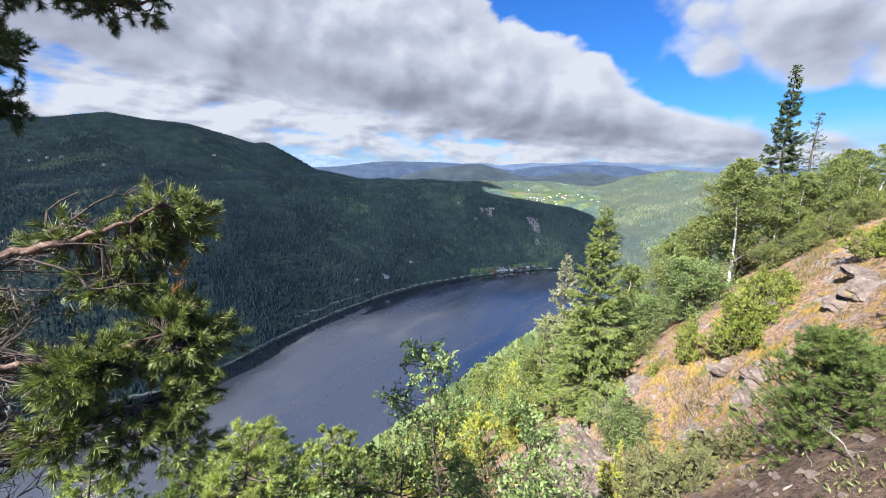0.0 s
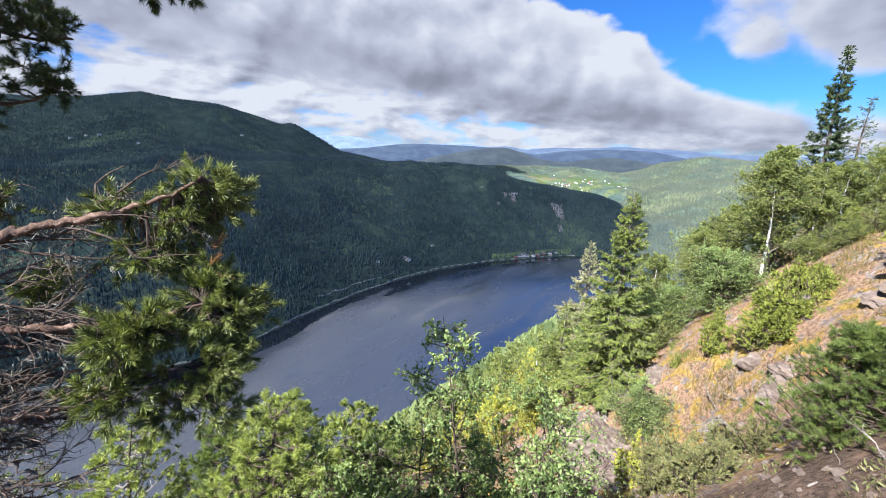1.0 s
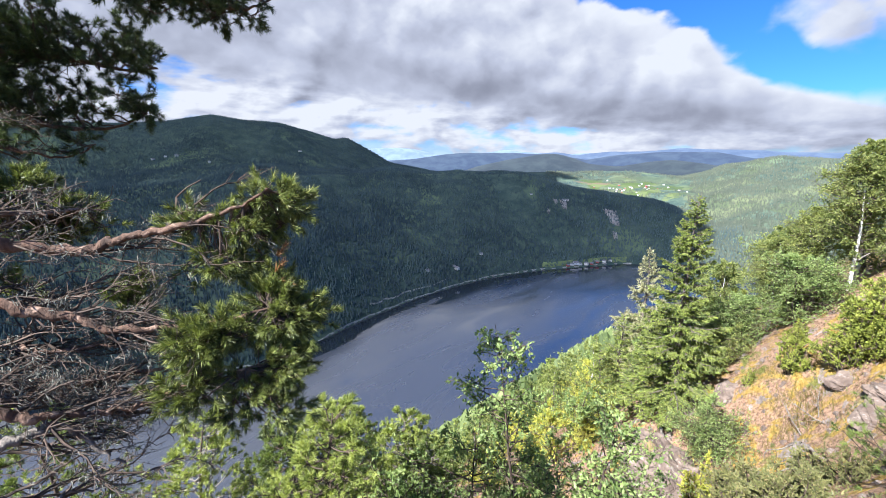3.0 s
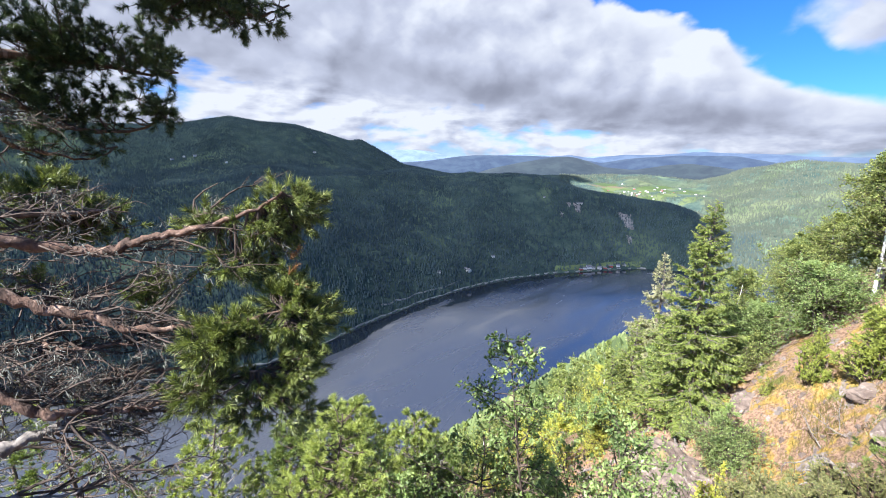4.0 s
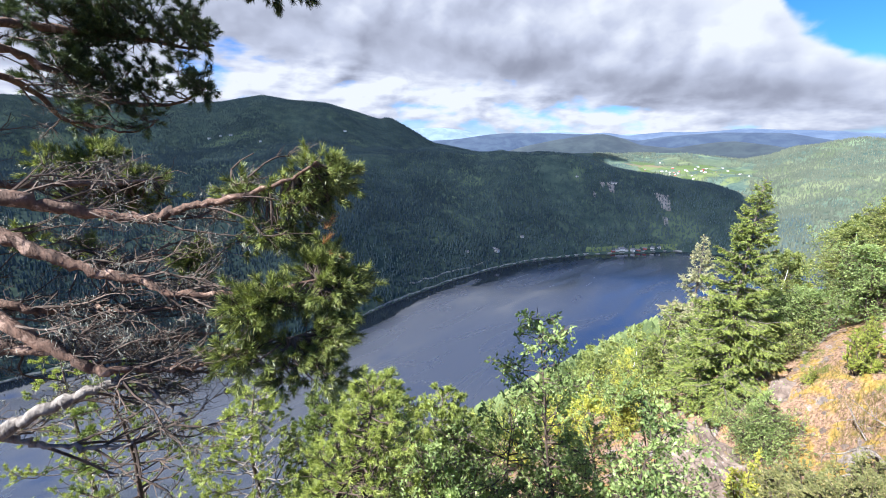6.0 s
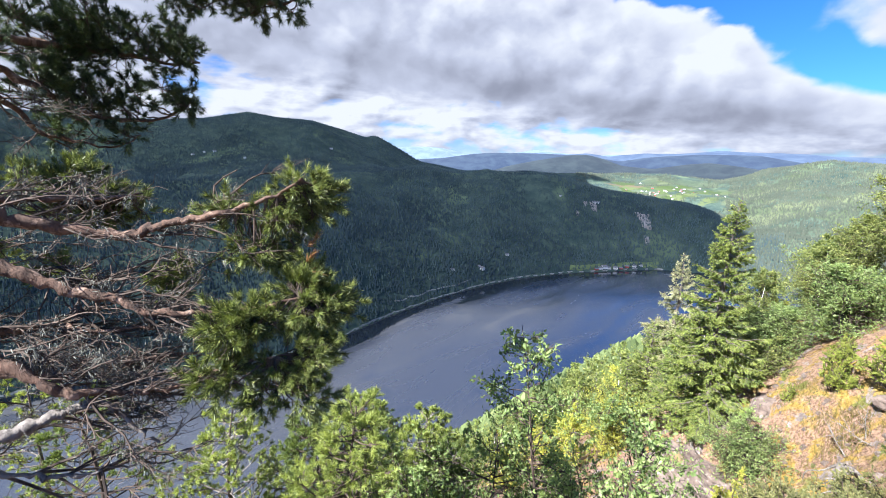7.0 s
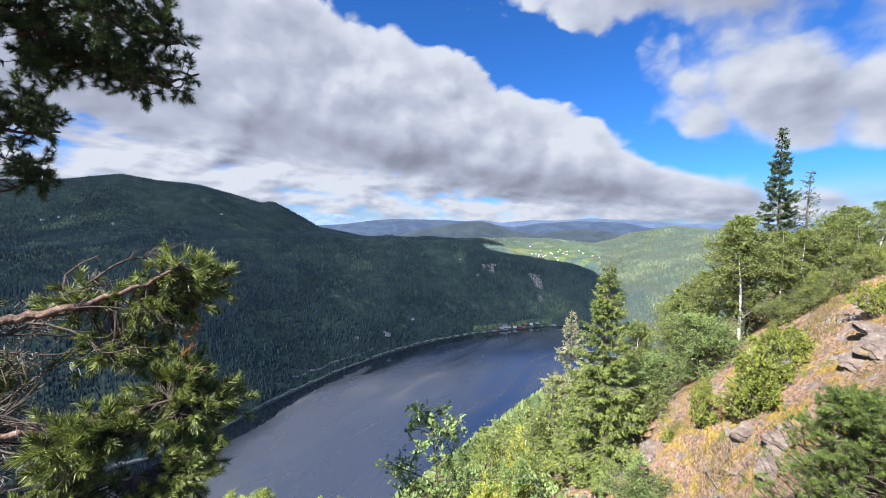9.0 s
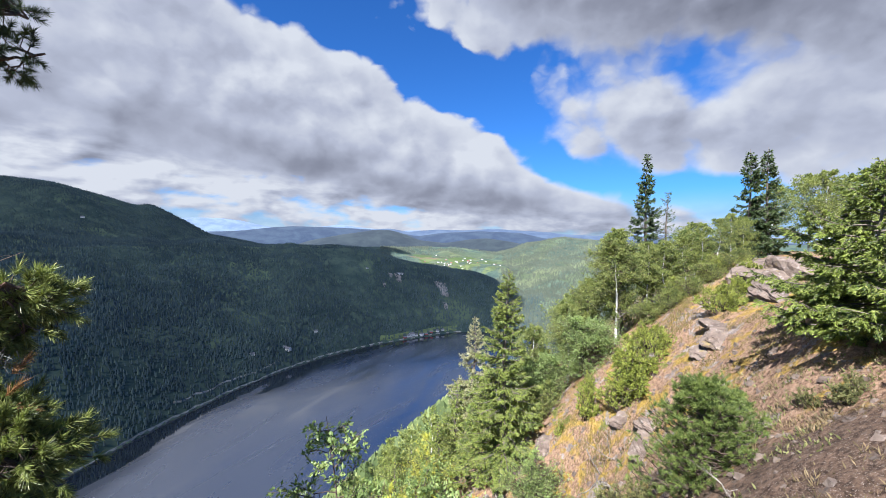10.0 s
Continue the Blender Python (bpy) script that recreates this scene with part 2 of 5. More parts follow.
def ground_material():
    """Hillside turf, moss, bare rock and litter near by; forest floor, clearings and fields further out."""
    mat, gr, bsdf = material("hillside_ground")
    geo = gr.node("ShaderNodeNewGeometry")
    place = geo.outputs["Position"]
    x, y, z = gr.split(place)
    broad, mid = gr.noise(place, 0.28, 4.0, 0.6, 0.4), gr.noise(place, 1.3, 6.0, 0.65, 0.3)
    fine, grit = gr.noise(place, 9.0, 6.0, 0.7), gr.noise(place, 42.0, 4.0, 0.7)
    litter = gr.mix(gr.step(fine, 0.32, 0.66), (0.095, 0.054, 0.034), (0.335, 0.215, 0.142))
    litter = gr.mix(gr.step(grit, 0.56, 0.68), litter, (0.35, 0.28, 0.225))
    litter = gr.mix(gr.step(gr.noise(place, 24.0, 3.0, 0.6), 0.62, 0.70), litter, (0.065, 0.038, 0.024))
    moss = gr.mix(gr.step(fine, 0.3, 0.7), (0.16, 0.098, 0.020), (0.37, 0.255, 0.065))
    turf = gr.mix(gr.step(fine, 0.3, 0.7), (0.07, 0.085, 0.018), (0.19, 0.185, 0.05))
    rock = gr.mix(gr.step(gr.noise(place, 3.5, 8.0, 0.7), 0.35, 0.7), (0.13, 0.105, 0.095), (0.33, 0.285, 0.26))
    near = gr.mix(gr.step(gr.m("ADD", mid, gr.m("MULTIPLY", broad, 0.5)), 0.74, 0.86), litter, moss)
    near = gr.mix(gr.step(gr.noise(place, 0.55, 5.0, 0.6, 0.6), 0.61, 0.68), near, turf)
    near = gr.mix(gr.step(gr.noise(gr.vec("ADD", place, (31.0, 7.0, 3.0)), 0.9, 7.0, 0.70, 0.5), 0.56, 0.60), near, rock)
    # brown litter with grey grit near the viewer, its shade painted in as darker colour
    shaded_litter = gr.mix(gr.step(fine, 0.3, 0.68), (0.028, 0.017, 0.012), (0.150, 0.098, 0.068))
    shaded_litter = gr.mix(gr.step(grit, 0.55, 0.66), shaded_litter, (0.26, 0.215, 0.185))
    shaded_litter = gr.mix(gr.step(gr.noise(place, 3.1, 5.0, 0.65), 0.60, 0.68), shaded_litter, (0.10, 0.080, 0.068))
    reach = gr.m("ADD", gr.m("SQRT", gr.m("ADD", gr.m("MULTIPLY", x, x), gr.m("MULTIPLY", gr.m("MULTIPLY", y, y), 1.6))), gr.m("MULTIPLY", gr.m("SUBTRACT", gr.noise(place, 0.7, 5.0, 0.6), 0.5), 5.0))
    near = gr.mix(gr.step(reach, 9.2, 10.2), shaded_litter, near)
    # far floor is tinted blue-grey, with the air haze in its colour
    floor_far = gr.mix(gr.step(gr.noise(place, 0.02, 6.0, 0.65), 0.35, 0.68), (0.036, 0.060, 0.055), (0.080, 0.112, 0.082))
    cuts = gr.noise(place, 0.0046, 4.0, 0.55, 0.5)
    floor_far = gr.mix(gr.step(cuts, 0.58, 0.66), floor_far, (0.110, 0.150, 0.090))
    meadow = gr.mix(gr.step(gr.noise(place, 0.03, 5.0), 0.35, 0.65), (0.055, 0.080, 0.026), (0.11, 0.14, 0.05))
    slope = gr.mix(gr.step(gr.noise(place, 0.025, 6.0, 0.65), 0.42, 0.6), (0.040, 0.060, 0.022), meadow)
    r = gr.m("SQRT", gr.m("ADD", gr.m("MULTIPLY", x, x), gr.m("MULTIPLY", y, y)))
    hillside = gr.mix(gr.step(r, 24.0, 60.0), near, slope)
    beyond = gr.step(r, 560.0, 640.0)
    # fields and the lit green hill at the head of the lake
    bearing = gr.m("ARCTAN2", x, y)
    valley = gr.m("MULTIPLY", gr.m("MULTIPLY", gr.step(bearing, 0.13, 0.26), gr.step(r, 1950.0, 2250.0)), gr.step(r, 3350.0, 2900.0))
    fields = gr.step(gr.noise(place, 0.0042, 3.0, 0.5, 0.3), 0.46, 0.53)
    field_tone = gr.mix(gr.step(gr.noise(place, 0.006, 2.0), 0.45, 0.55), (0.072, 0.094, 0.054), (0.115, 0.135, 0.075))
    floor_far = gr.mix(gr.m("MULTIPLY", valley, fields), floor_far, field_tone)
    home = gr.m("MULTIPLY", gr.m("MULTIPLY", gr.step(bearing, 0.10, 0.17), gr.step(bearing, 0.40, 0.33)), gr.m("MULTIPLY", gr.step(r, 2260.0, 2380.0), gr.step(r, 3000.0, 2840.0)))
    plots = gr.node("ShaderNodeTexVoronoi")
    gr.put(plots.inputs["Vector"], place)
    gr.put(plots.inputs["Scale"], 0.011)
    pick = gr.split(plots.outputs["Color"])[0]
    plot_tone = gr.mix(gr.step(pick, 0.3, 0.7), (0.060, 0.088, 0.032), (0.105, 0.130, 0.055))
    plot_tone = gr.mix(gr.step(pick, 0.86, 0.9), plot_tone, (0.125, 0.100, 0.066))
    floor_far = gr.mix(gr.m("MULTIPLY", home, gr.step(gr.noise(place, 0.007, 4.0, 0.6), 0.46, 0.52)), floor_far, plot_tone)
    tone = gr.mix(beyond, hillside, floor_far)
    gr.put(bsdf.inputs["Base Color"], tone)
    gr.put(bsdf.inputs["Roughness"], 0.95)
    gr.put(bsdf.inputs["Specular IOR Level"], 0.15)
    bump(gr, bsdf, gr.m("ADD", gr.m("ADD", mid, gr.m("MULTIPLY", fine, 0.5)), gr.m("MULTIPLY", grit, 0.15)), 0.9, 0.12)
    return mat


M_GROUND = ground_material()


def water_material():
    """Wind-ruffled water, calm in a strip along the far shore and in a few streaks."""
    mat, gr, bsdf = material("lake_water")
    place = gr.node("ShaderNodeNewGeometry").outputs["Position"]
    gr.put(bsdf.inputs["Base Color"], (0.012, 0.0155, 0.025, 1))
    gr.put(bsdf.inputs["IOR"], 3.0)
    x, y, z = gr.split(place)
    # wind lanes run along the lake
    along = gr.m("ADD", gr.m("MULTIPLY", x, 0.55), gr.m("MULTIPLY", y, 0.83))
    across = gr.m("SUBTRACT", gr.m("MULTIPLY", x, 0.83), gr.m("MULTIPLY", y, 0.55))
    lane = gr.xyz(gr.m("MULTIPLY", along, 0.0036), gr.m("MULTIPLY", across, 0.0125), 2.0)
    breeze = gr.noise(lane, 1.0, 6.0, 0.58, 1.3)
    shelter = gr.node("ShaderNodeAttribute", attribute_name="shelter").outputs["Fac"]
    calm = gr.step(gr.m("ADD", shelter, gr.m("MULTIPLY", gr.m("SUBTRACT", breeze, 0.5), -2.0)), 0.38, 0.50)
    rough = gr.step(breeze, 0.34, 0.62, 0.13, 0.28)
    gr.put(bsdf.inputs["Roughness"], gr.m("MULTIPLY", rough, gr.m("SUBTRACT", 1.0, gr.m("MULTIPLY", calm, 0.8))))
    ripple = gr.noise(gr.vec("MULTIPLY", place, (1.0, 2.0, 1.0)), 0.35, 4.0, 0.6)
    bump(gr, bsdf, ripple, gr.m("MULTIPLY", gr.step(breeze, 0.38, 0.62, 0.004, 0.03), gr.m("SUBTRACT", 1.0, calm)), 0.5)
    return mat


M_WATER = water_material()
# haze over the mountain is painted into these blue-green tree tones
M_HAZED_CONIFERS = leaf_material("hazed_conifers", (0.032, 0.054, 0.066), (0.084, 0.122, 0.120), (0.100, 0.142, 0.115), 0.0, 0.8, 0.006)
M_MIXED = leaf_material("hillside_crowns", (0.040, 0.062, 0.020), (0.150, 0.190, 0.066), (0.20, 0.23, 0.085), 0.15, 0.7, 0.03)
# pale grey-green carries the valley's haze in the colour
M_HAZED_VALLEY_WOOD = leaf_material("hazed_valley_wood", (0.058, 0.072, 0.056), (0.088, 0.104, 0.074), (0.12, 0.135, 0.09), 0.0, 0.8, 0.006)


def plain(name, colour, rough=0.7, vary=0.15, scale=6.0):
    mat, gr, bsdf = material(name)
    n = gr.noise(gr.node("ShaderNodeNewGeometry").outputs["Position"], scale, 5.0, 0.6)
    gr.put(bsdf.inputs["Base Color"], gr.mix(gr.step(n, 0.3, 0.7), tuple(c * (1 - vary) for c in colour), tuple(min(1, c * (1 + vary)) for c in colour)))
    gr.put(bsdf.inputs["Roughness"], rough)
    return mat


def hazed_ridge_material(name, low, high, glow):
    """Far ridges: wooded hills, the air haze painted in as blue colour and glow."""
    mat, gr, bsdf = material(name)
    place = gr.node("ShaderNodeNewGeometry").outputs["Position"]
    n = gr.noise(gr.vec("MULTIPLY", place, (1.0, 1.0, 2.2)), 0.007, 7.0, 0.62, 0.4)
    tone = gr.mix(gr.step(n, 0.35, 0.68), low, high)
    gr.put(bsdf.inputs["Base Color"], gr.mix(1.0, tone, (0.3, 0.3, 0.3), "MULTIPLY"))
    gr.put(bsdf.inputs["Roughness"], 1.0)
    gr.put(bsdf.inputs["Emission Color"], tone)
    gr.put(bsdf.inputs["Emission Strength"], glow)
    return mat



def rock_material():
    mat, gr, bsdf = material("lichened_rock")
    place = gr.node("ShaderNodeNewGeometry").outputs["Position"]
    coarse, fine = gr.noise(place, 2.2, 8.0, 0.68, 0.4), gr.noise(place, 14.0, 6.0, 0.7)
    tone = gr.mix(gr.step(coarse, 0.35, 0.65), (0.085, 0.060, 0.047), (0.19, 0.145, 0.118))
    tone = gr.mix(gr.step(gr.noise(place, 5.0, 6.0, 0.7), 0.56, 0.66), tone, (0.25, 0.215, 0.19))
    tone = gr.mix(gr.step(gr.noise(gr.vec("ADD", place, (9.0, 4.0, 2.0)), 1.6, 6.0, 0.65), 0.57, 0.66), tone, (0.19, 0.14, 0.055))
    gr.put(bsdf.inputs["Base Color"], gr.mix(gr.step(fine, 0.3, 0.45), (0.09, 0.08, 0.07), tone))
    gr.put(bsdf.inputs["Roughness"], 0.92)
    bump(gr, bsdf, gr.m("ADD", coarse, gr.m("MULTIPLY", fine, 0.35)), 1.0, 0.08)
    return mat


M_ROCK = rock_material()
M_WHITE_WALL = plain("white_boards", (0.62, 0.61, 0.58), 0.6, 0.05)
M_RED_WALL = plain("red_boards", (0.30, 0.06, 0.045), 0.7, 0.1)
M_ROOF = plain("grey_roof", (0.16, 0.16, 0.17), 0.7, 0.15)
M_SHORE = plain("pale_shore_stones", (0.24, 0.24, 0.215), 0.9, 0.35, 0.2)
M_SCREE = plain("bare_scree", (0.24, 0.22, 0.20), 0.95, 0.3, 0.05)

# ---------------------------------------------------------------- the land
LAKE = -330.0
rng = np.random.default_rng(7)


def value_noise(x, y, seed):
    """Smooth lattice noise in 0..1, for arrays."""
    xi, yi = np.floor(x).astype(np.int64), np.floor(y).astype(np.int64)
    u, v = x - xi, y - yi
    u, v = u * u * (3 - 2 * u), v * v * (3 - 2 * v)

    def corner(i, j):
        h = (i * 374761393 + j * 668265263 + seed * 974711) & 0x7FFFFFFF
        h = ((h ^ (h >> 13)) * 1274126177) & 0x7FFFFFFF
        return ((h ^ (h >> 16)) & 0xFFFF) / 65535.0

    top = corner(xi, yi) * (1 - u) + corner(xi + 1, yi) * u
    low = corner(xi, yi + 1) * (1 - u) + corner(xi + 1, yi + 1) * u
    return top * (1 - v) + low * v


def fractal(x, y, size, octaves, seed, gain=0.5):
    """Noise around 0, about -1..1, with the largest waves size metres long."""
    out, amp, norm = 0.0, 1.0, 0.0
    for k in range(octaves):
        out = out + amp * (2 * value_noise(x / size * 2**k + 17.3 * k, y / size * 2**k + 9.1 * k, seed + k) - 1)
        norm += amp
        amp *= gain
    return out / norm


def smooth_max(a, b, k):
    h = np.clip(0.5 + 0.5 * (a - b) / k, 0, 1)
    return b * (1 - h) + a * h + k * h * (1 - h)


def smooth_min(a, b, k):
    return -smooth_max(-a, -b, k)


def hump(x, y, cx, cy, s, h):
    return h * np.exp(-((x - cx) ** 2 + (y - cy) ** 2) / (2 * s * s))


def near_height(x, y):
    """The hillside that the path runs along: one steep slope down to the lake, a knoll under the viewer, a brow above."""
    r = np.hypot(x, y)
    bearing = np.degrees(np.arctan2(x, y))
    z = -5.95 + 0.743 * x - 0.580 * y
    z = z + hump(x, y, 6.2, 12.0, 2.6, -2.2) + hump(x, y, 14.5, 18.5, 4.0, 1.2) + hump(x, y, 5.4, 4.0, 2.0, 0.9)
    z = z + hump(x, y, 17.5, 12.5, 2.4, -0.8)
    z = smooth_min(z, -0.9 + 0.012 * (x - 20) - 0.02 * (y - 20) + 0.9 * fractal(x, y, 14.0, 3, 5), 2.4)
    z = z + 0.34 * fractal(x, y, 3.4, 4, 11) * np.clip(r / 5, 0.3, 1) + 0.05 * fractal(x, y, 0.7, 3, 19)
    z = z + np.clip((r - 30) / 200, 0, 1) * 7.0 * fractal(x, y, 70.0, 4, 23)
    z = z - 5.0 * np.clip((r - 40) / 80, 0, 1)
    drop = np.clip((bearing - 13.5) / 9.0, 0, 1)
    z = z - drop * 0.0016 * np.maximum(r - 60, 0) ** 2
    knoll = -1.66 - 0.10 * np.maximum(r - 1.2, 0) - 1.5 * np.maximum(np.hypot(x * 0.8 + 0.3, y * 1.0 + 0.2) - 1.5, 0)
    return smooth_max(z, knoll, 0.5)


# across the lake, by bearing: the shore, a wooded shoulder, the ground behind it, the skyline
B_SHORE = (-180, -90, -65, -58, -44, -37, -30.6, -22.2, -12.5, -4, 4, 9.4, 14.5, 25, 40, 180)
E_SHORE = (20, 20, 21.5, 22.6, 24.6, 24.9, 23.9, 21.3, 18.4, 16.2, 14.8, 14.1, 13.3, 13.0, 13.0, 20)
B_SHOULDER = (-180, -65, -50, -38, -28, -17, -11.2, -6.6, 1.3, 6.8, 12.9, 17.4, 20.4, 21.9, 23.5, 26, 40, 180)
E_SHOULDER = (-3, -2.5, -2.4, -1.8, -1.4, -1.0, -1.7, -1.9, -2.1, -3.6, -4.75, -5.6, -6.9, -8.7, -11, -12.5, -12.5, -3)
R_SHOULDER = (1600, 1600, 1500, 1500, 1600, 1750, 1750, 1700, 1700, 1720, 1700, 1680, 1650, 1620, 1560, 1500, 1500, 1600)
B_BACK = (-180, -24, -17, -11, 0, 6.8, 13, 20, 24, 30, 40, 180)
E_BACK = (-1.0, -1.0, -1.6, -2.6, -3.4, -4.3, -5.2, -5.8, -8.2, -8.4, -9, -1)
B_SKY = (-180, -80, -61.4, -53.2, -46, -42.7, -38.5, -36, -34.9, -30.8, -27.3, -24.2, -22.8, -19.6, -17, -11, 0, 8, 14, 20, 22.5, 24, 28.4, 32, 36, 45, 180)
E_SKY = (3, 4, 4.8, 4.6, 4.85, 5.1, 5.95, 5.6, 5.4, 5.0, 4.1, 3.15, 3.45, 1.75, 0.0, -1.2, -1.6, -1.5, -1.4, -2.2, -1.7, -0.9, -0.35, -0.6, -0.8, -0.9, 3)


def bend(v, bearings, values):
    """Read a profile with its corners rounded off."""
    return sum(np.interp(v + d, bearings, values) for d in (-0.45, -0.15, 0.15, 0.45)) / 4


def far_height(x, y):
    r = np.maximum(np.hypot(x, y), 1.0)
    b = np.degrees(np.arctan2(x, y))
    r0 = -LAKE / np.tan(np.radians(np.interp(b, B_SHORE, E_SHORE)))
    r0 = r0 + 9.0 * fractal(x, y, 160.0, 4, 31)
    r1 = np.interp(b, B_SHOULDER, R_SHOULDER)
    z1 = r1 * np.tan(np.radians(bend(b, B_SHOULDER, E_SHOULDER)))
    r2 = r1 * 1.27
    z2 = r2 * np.tan(np.radians(bend(b, B_BACK, E_BACK)))
    r3 = np.where(b < -5, 2650.0, np.interp(b, (-5, 10), (2650.0, 3300.0)))
    z3 = r3 * np.tan(np.radians(bend(b, B_SKY, E_SKY)))
    t0 = np.clip((r - r0) / (r1 - r0), 0, 1)
    lift = t0 ** 0.86
    z = np.where(r < r1, LAKE + (z1 - LAKE) * (1.02 * lift - 0.02 * t0), 0)
    t1 = np.clip((r - r1) / (r2 - r1), 0, 1)
    t1 = t1 * t1 * (3 - 2 * t1)
    z = np.where(r >= r1, z1 + (z2 - z1) * t1, z)
    t2 = np.clip((r - r2) / (r3 - r2), 0, 1)
    z = np.where(r >= r2, z2 + (z3 - z2) * (t2 * t2 * (3 - 2 * t2) * 0.6 + t2 * 0.4), z)
    t3 = np.clip((r - r3) / 900.0, 0, 1)
    z = np.where(r >= r3, z3 - 170.0 * t3, z)
    inside = np.clip((r - r0) / 500.0, 0, 1) * np.clip(1.2 - np.exp(-((r - r1) / 140.0) ** 2) - np.exp(-((r - r3) / 220.0) ** 2), 0.10, 1)
    folds = 62.0 * fractal(x + 0.4 * y, y * 0.8, 420.0, 5, 41, 0.52)
    z = z + inside * folds
    z = z + 52.0 * np.exp(-((b + 33.0) / 9.0) ** 2 - ((r - 960.0) / 150.0) ** 2) * np.clip((r - r0) / 120.0, 0, 1)
    z = z + inside * 30.0 * np.abs(fractal(x * 0.6 + y * 0.9, y * 0.5 - x * 0.5, 520.0, 3, 47))
    return np.where(r < r0, LAKE - 2.0 - np.minimum((r0 - r) * 0.15, 14.0), z + 0.6)


def height(x, y):
    x, y = np.asarray(x, float), np.asarray(y, float)
    r = np.hypot(x, y)
    near = np.where(r > 1500, -500.0, near_height(x, y))
    return np.maximum(near, np.where(r < 200, -400.0, far_height(x, y)))


def make_mesh(name, verts, tris=None, quads=None, smooth=False):
    """A mesh from arrays of points, triangles and quads."""
    me = bpy.data.meshes.new(name)
    verts = np.asarray(verts, np.float32).reshape(-1, 3)
    tris = np.zeros((0, 3), np.int32) if tris is None else np.asarray(tris, np.int32).reshape(-1, 3)
    quads = np.zeros((0, 4), np.int32) if quads is None else np.asarray(quads, np.int32).reshape(-1, 4)
    me.vertices.add(len(verts))
    me.vertices.foreach_set("co", verts.ravel())
    me.loops.add(tris.size + quads.size)
    me.loops.foreach_set("vertex_index", np.concatenate([tris.ravel(), quads.ravel()]))
    me.polygons.add(len(tris) + len(quads))
    starts = np.concatenate([np.arange(len(tris)) * 3, tris.size + np.arange(len(quads)) * 4])
    me.polygons.foreach_set("loop_start", starts.astype(np.int32))
    me.polygons.foreach_set("use_smooth", np.full(len(starts), smooth))
    me.update(calc_edges=True)
    return me


def sheet(nu, nv):
    i = np.arange(nu - 1)[:, None] * nv + np.arange(nv - 1)[None, :]
    return np.stack([i, i + nv, i + nv + 1, i + 1], -1).reshape(-1, 4)


# one polar sheet, finest where the path looks
bearings = np.radians(np.concatenate([np.arange(-180, -76, 4.0), np.arange(-76, 70, 0.40), np.linspace(70, 180, 29)]))
radii = np.concatenate([np.linspace(0.02, 2, 8), np.geomspace(2.15, 45, 150), np.geomspace(46, 640, 70), np.geomspace(650, 4950, 150)])
gx, gy = radii[:, None] * np.sin(bearings)[None, :], radii[:, None] * np.cos(bearings)[None, :]
gz = height(gx, gy)
ground = new("ground", make_mesh("ground", np.stack([gx, gy, gz], -1), quads=sheet(len(radii), len(bearings))[:, ::-1], smooth=True))
ground.data.materials.append(M_GROUND)
tagged(ground, "steep mossy hillside falling to a lake, wooded mountains beyond", "ground", kind="structure")

angles = np.radians(np.arange(-90, 60.1, 1.0))
far_edge = -LAKE / np.tan(np.interp(np.degrees(angles), B_SHORE, np.radians(E_SHORE))) + 60.0
share = np.sin(np.linspace(0.05, np.pi / 2, 60))[:, None]
wr = 150.0 + (far_edge - 150.0)[None, :] * share
lake = new("lake", make_mesh("lake", np.stack([wr * np.sin(angles), wr * np.cos(angles), np.full(wr.shape, LAKE)], -1), quads=sheet(60, len(angles))[:, ::-1], smooth=True))
shelter = lake.data.attributes.new("shelter", "FLOAT", "POINT")
shelter.data.foreach_set("value", np.clip(1.0 - (far_edge[None, :] - 60.0 - wr) / 130.0, 0, 1).astype(np.float32).ravel())
lake.data.materials.append(M_WATER)
tagged(lake, "dark blue mountain lake mirroring grey clouds", "water", kind="structure")


def ridge(name, r, marks, mat, seed, rough=0.25, low=-220.0):
    """A far skyline: a rounded range of hills, its crest given by bearing and elevation."""
    b = np.arange(marks[0][0], marks[-1][0] + 0.01, 0.18)
    crest = bend(b, [m[0] for m in marks], [m[1] for m in marks])
    crest = crest + rough * (fractal(b * 10, b * 0 + seed, 40.0, 5, seed) * 0.8)
    t = np.linspace(0, 1, 12)[:, None]
    rr = r + 420.0 * (t - 0.0)
    z = low + (r * np.tan(np.radians(crest))[None, :] - low) * np.sin(t * np.pi / 2) ** 0.8
    z = z + 14.0 * fractal(np.radians(b)[None, :] * rr, rr + 0 * b[None, :], 300.0, 4, seed + 3) * np.sin(t * np.pi)
    x, y = rr * np.sin(np.radians(b)), rr * np.cos(np.radians(b))
    z = z * (rr / r)
    ob = new(name, make_mesh(name, np.stack([x, y, z], -1), quads=sheet(12, len(b))[:, ::-1], smooth=True))
    ob.data.materials.append(mat)
    return tagged(ob, "far wooded ridge with blue haze in its colour and glow", "hills", kind="structure")


M_RIDGE_FAR = hazed_ridge_material("farthest_ridge", (0.12, 0.17, 0.27), (0.18, 0.24, 0.34), 0.55)
M_RIDGE_BLUE = hazed_ridge_material("blue_ridge", (0.060, 0.092, 0.160), (0.092, 0.130, 0.200), 0.48)
M_RIDGE_MID = hazed_ridge_material("middle_ridge", (0.026, 0.046, 0.090), (0.048, 0.074, 0.118), 0.44)
M_RIDGE_NEAR = hazed_ridge_material("nearer_ridge", (0.020, 0.034, 0.050), (0.040, 0.058, 0.070), 0.40)
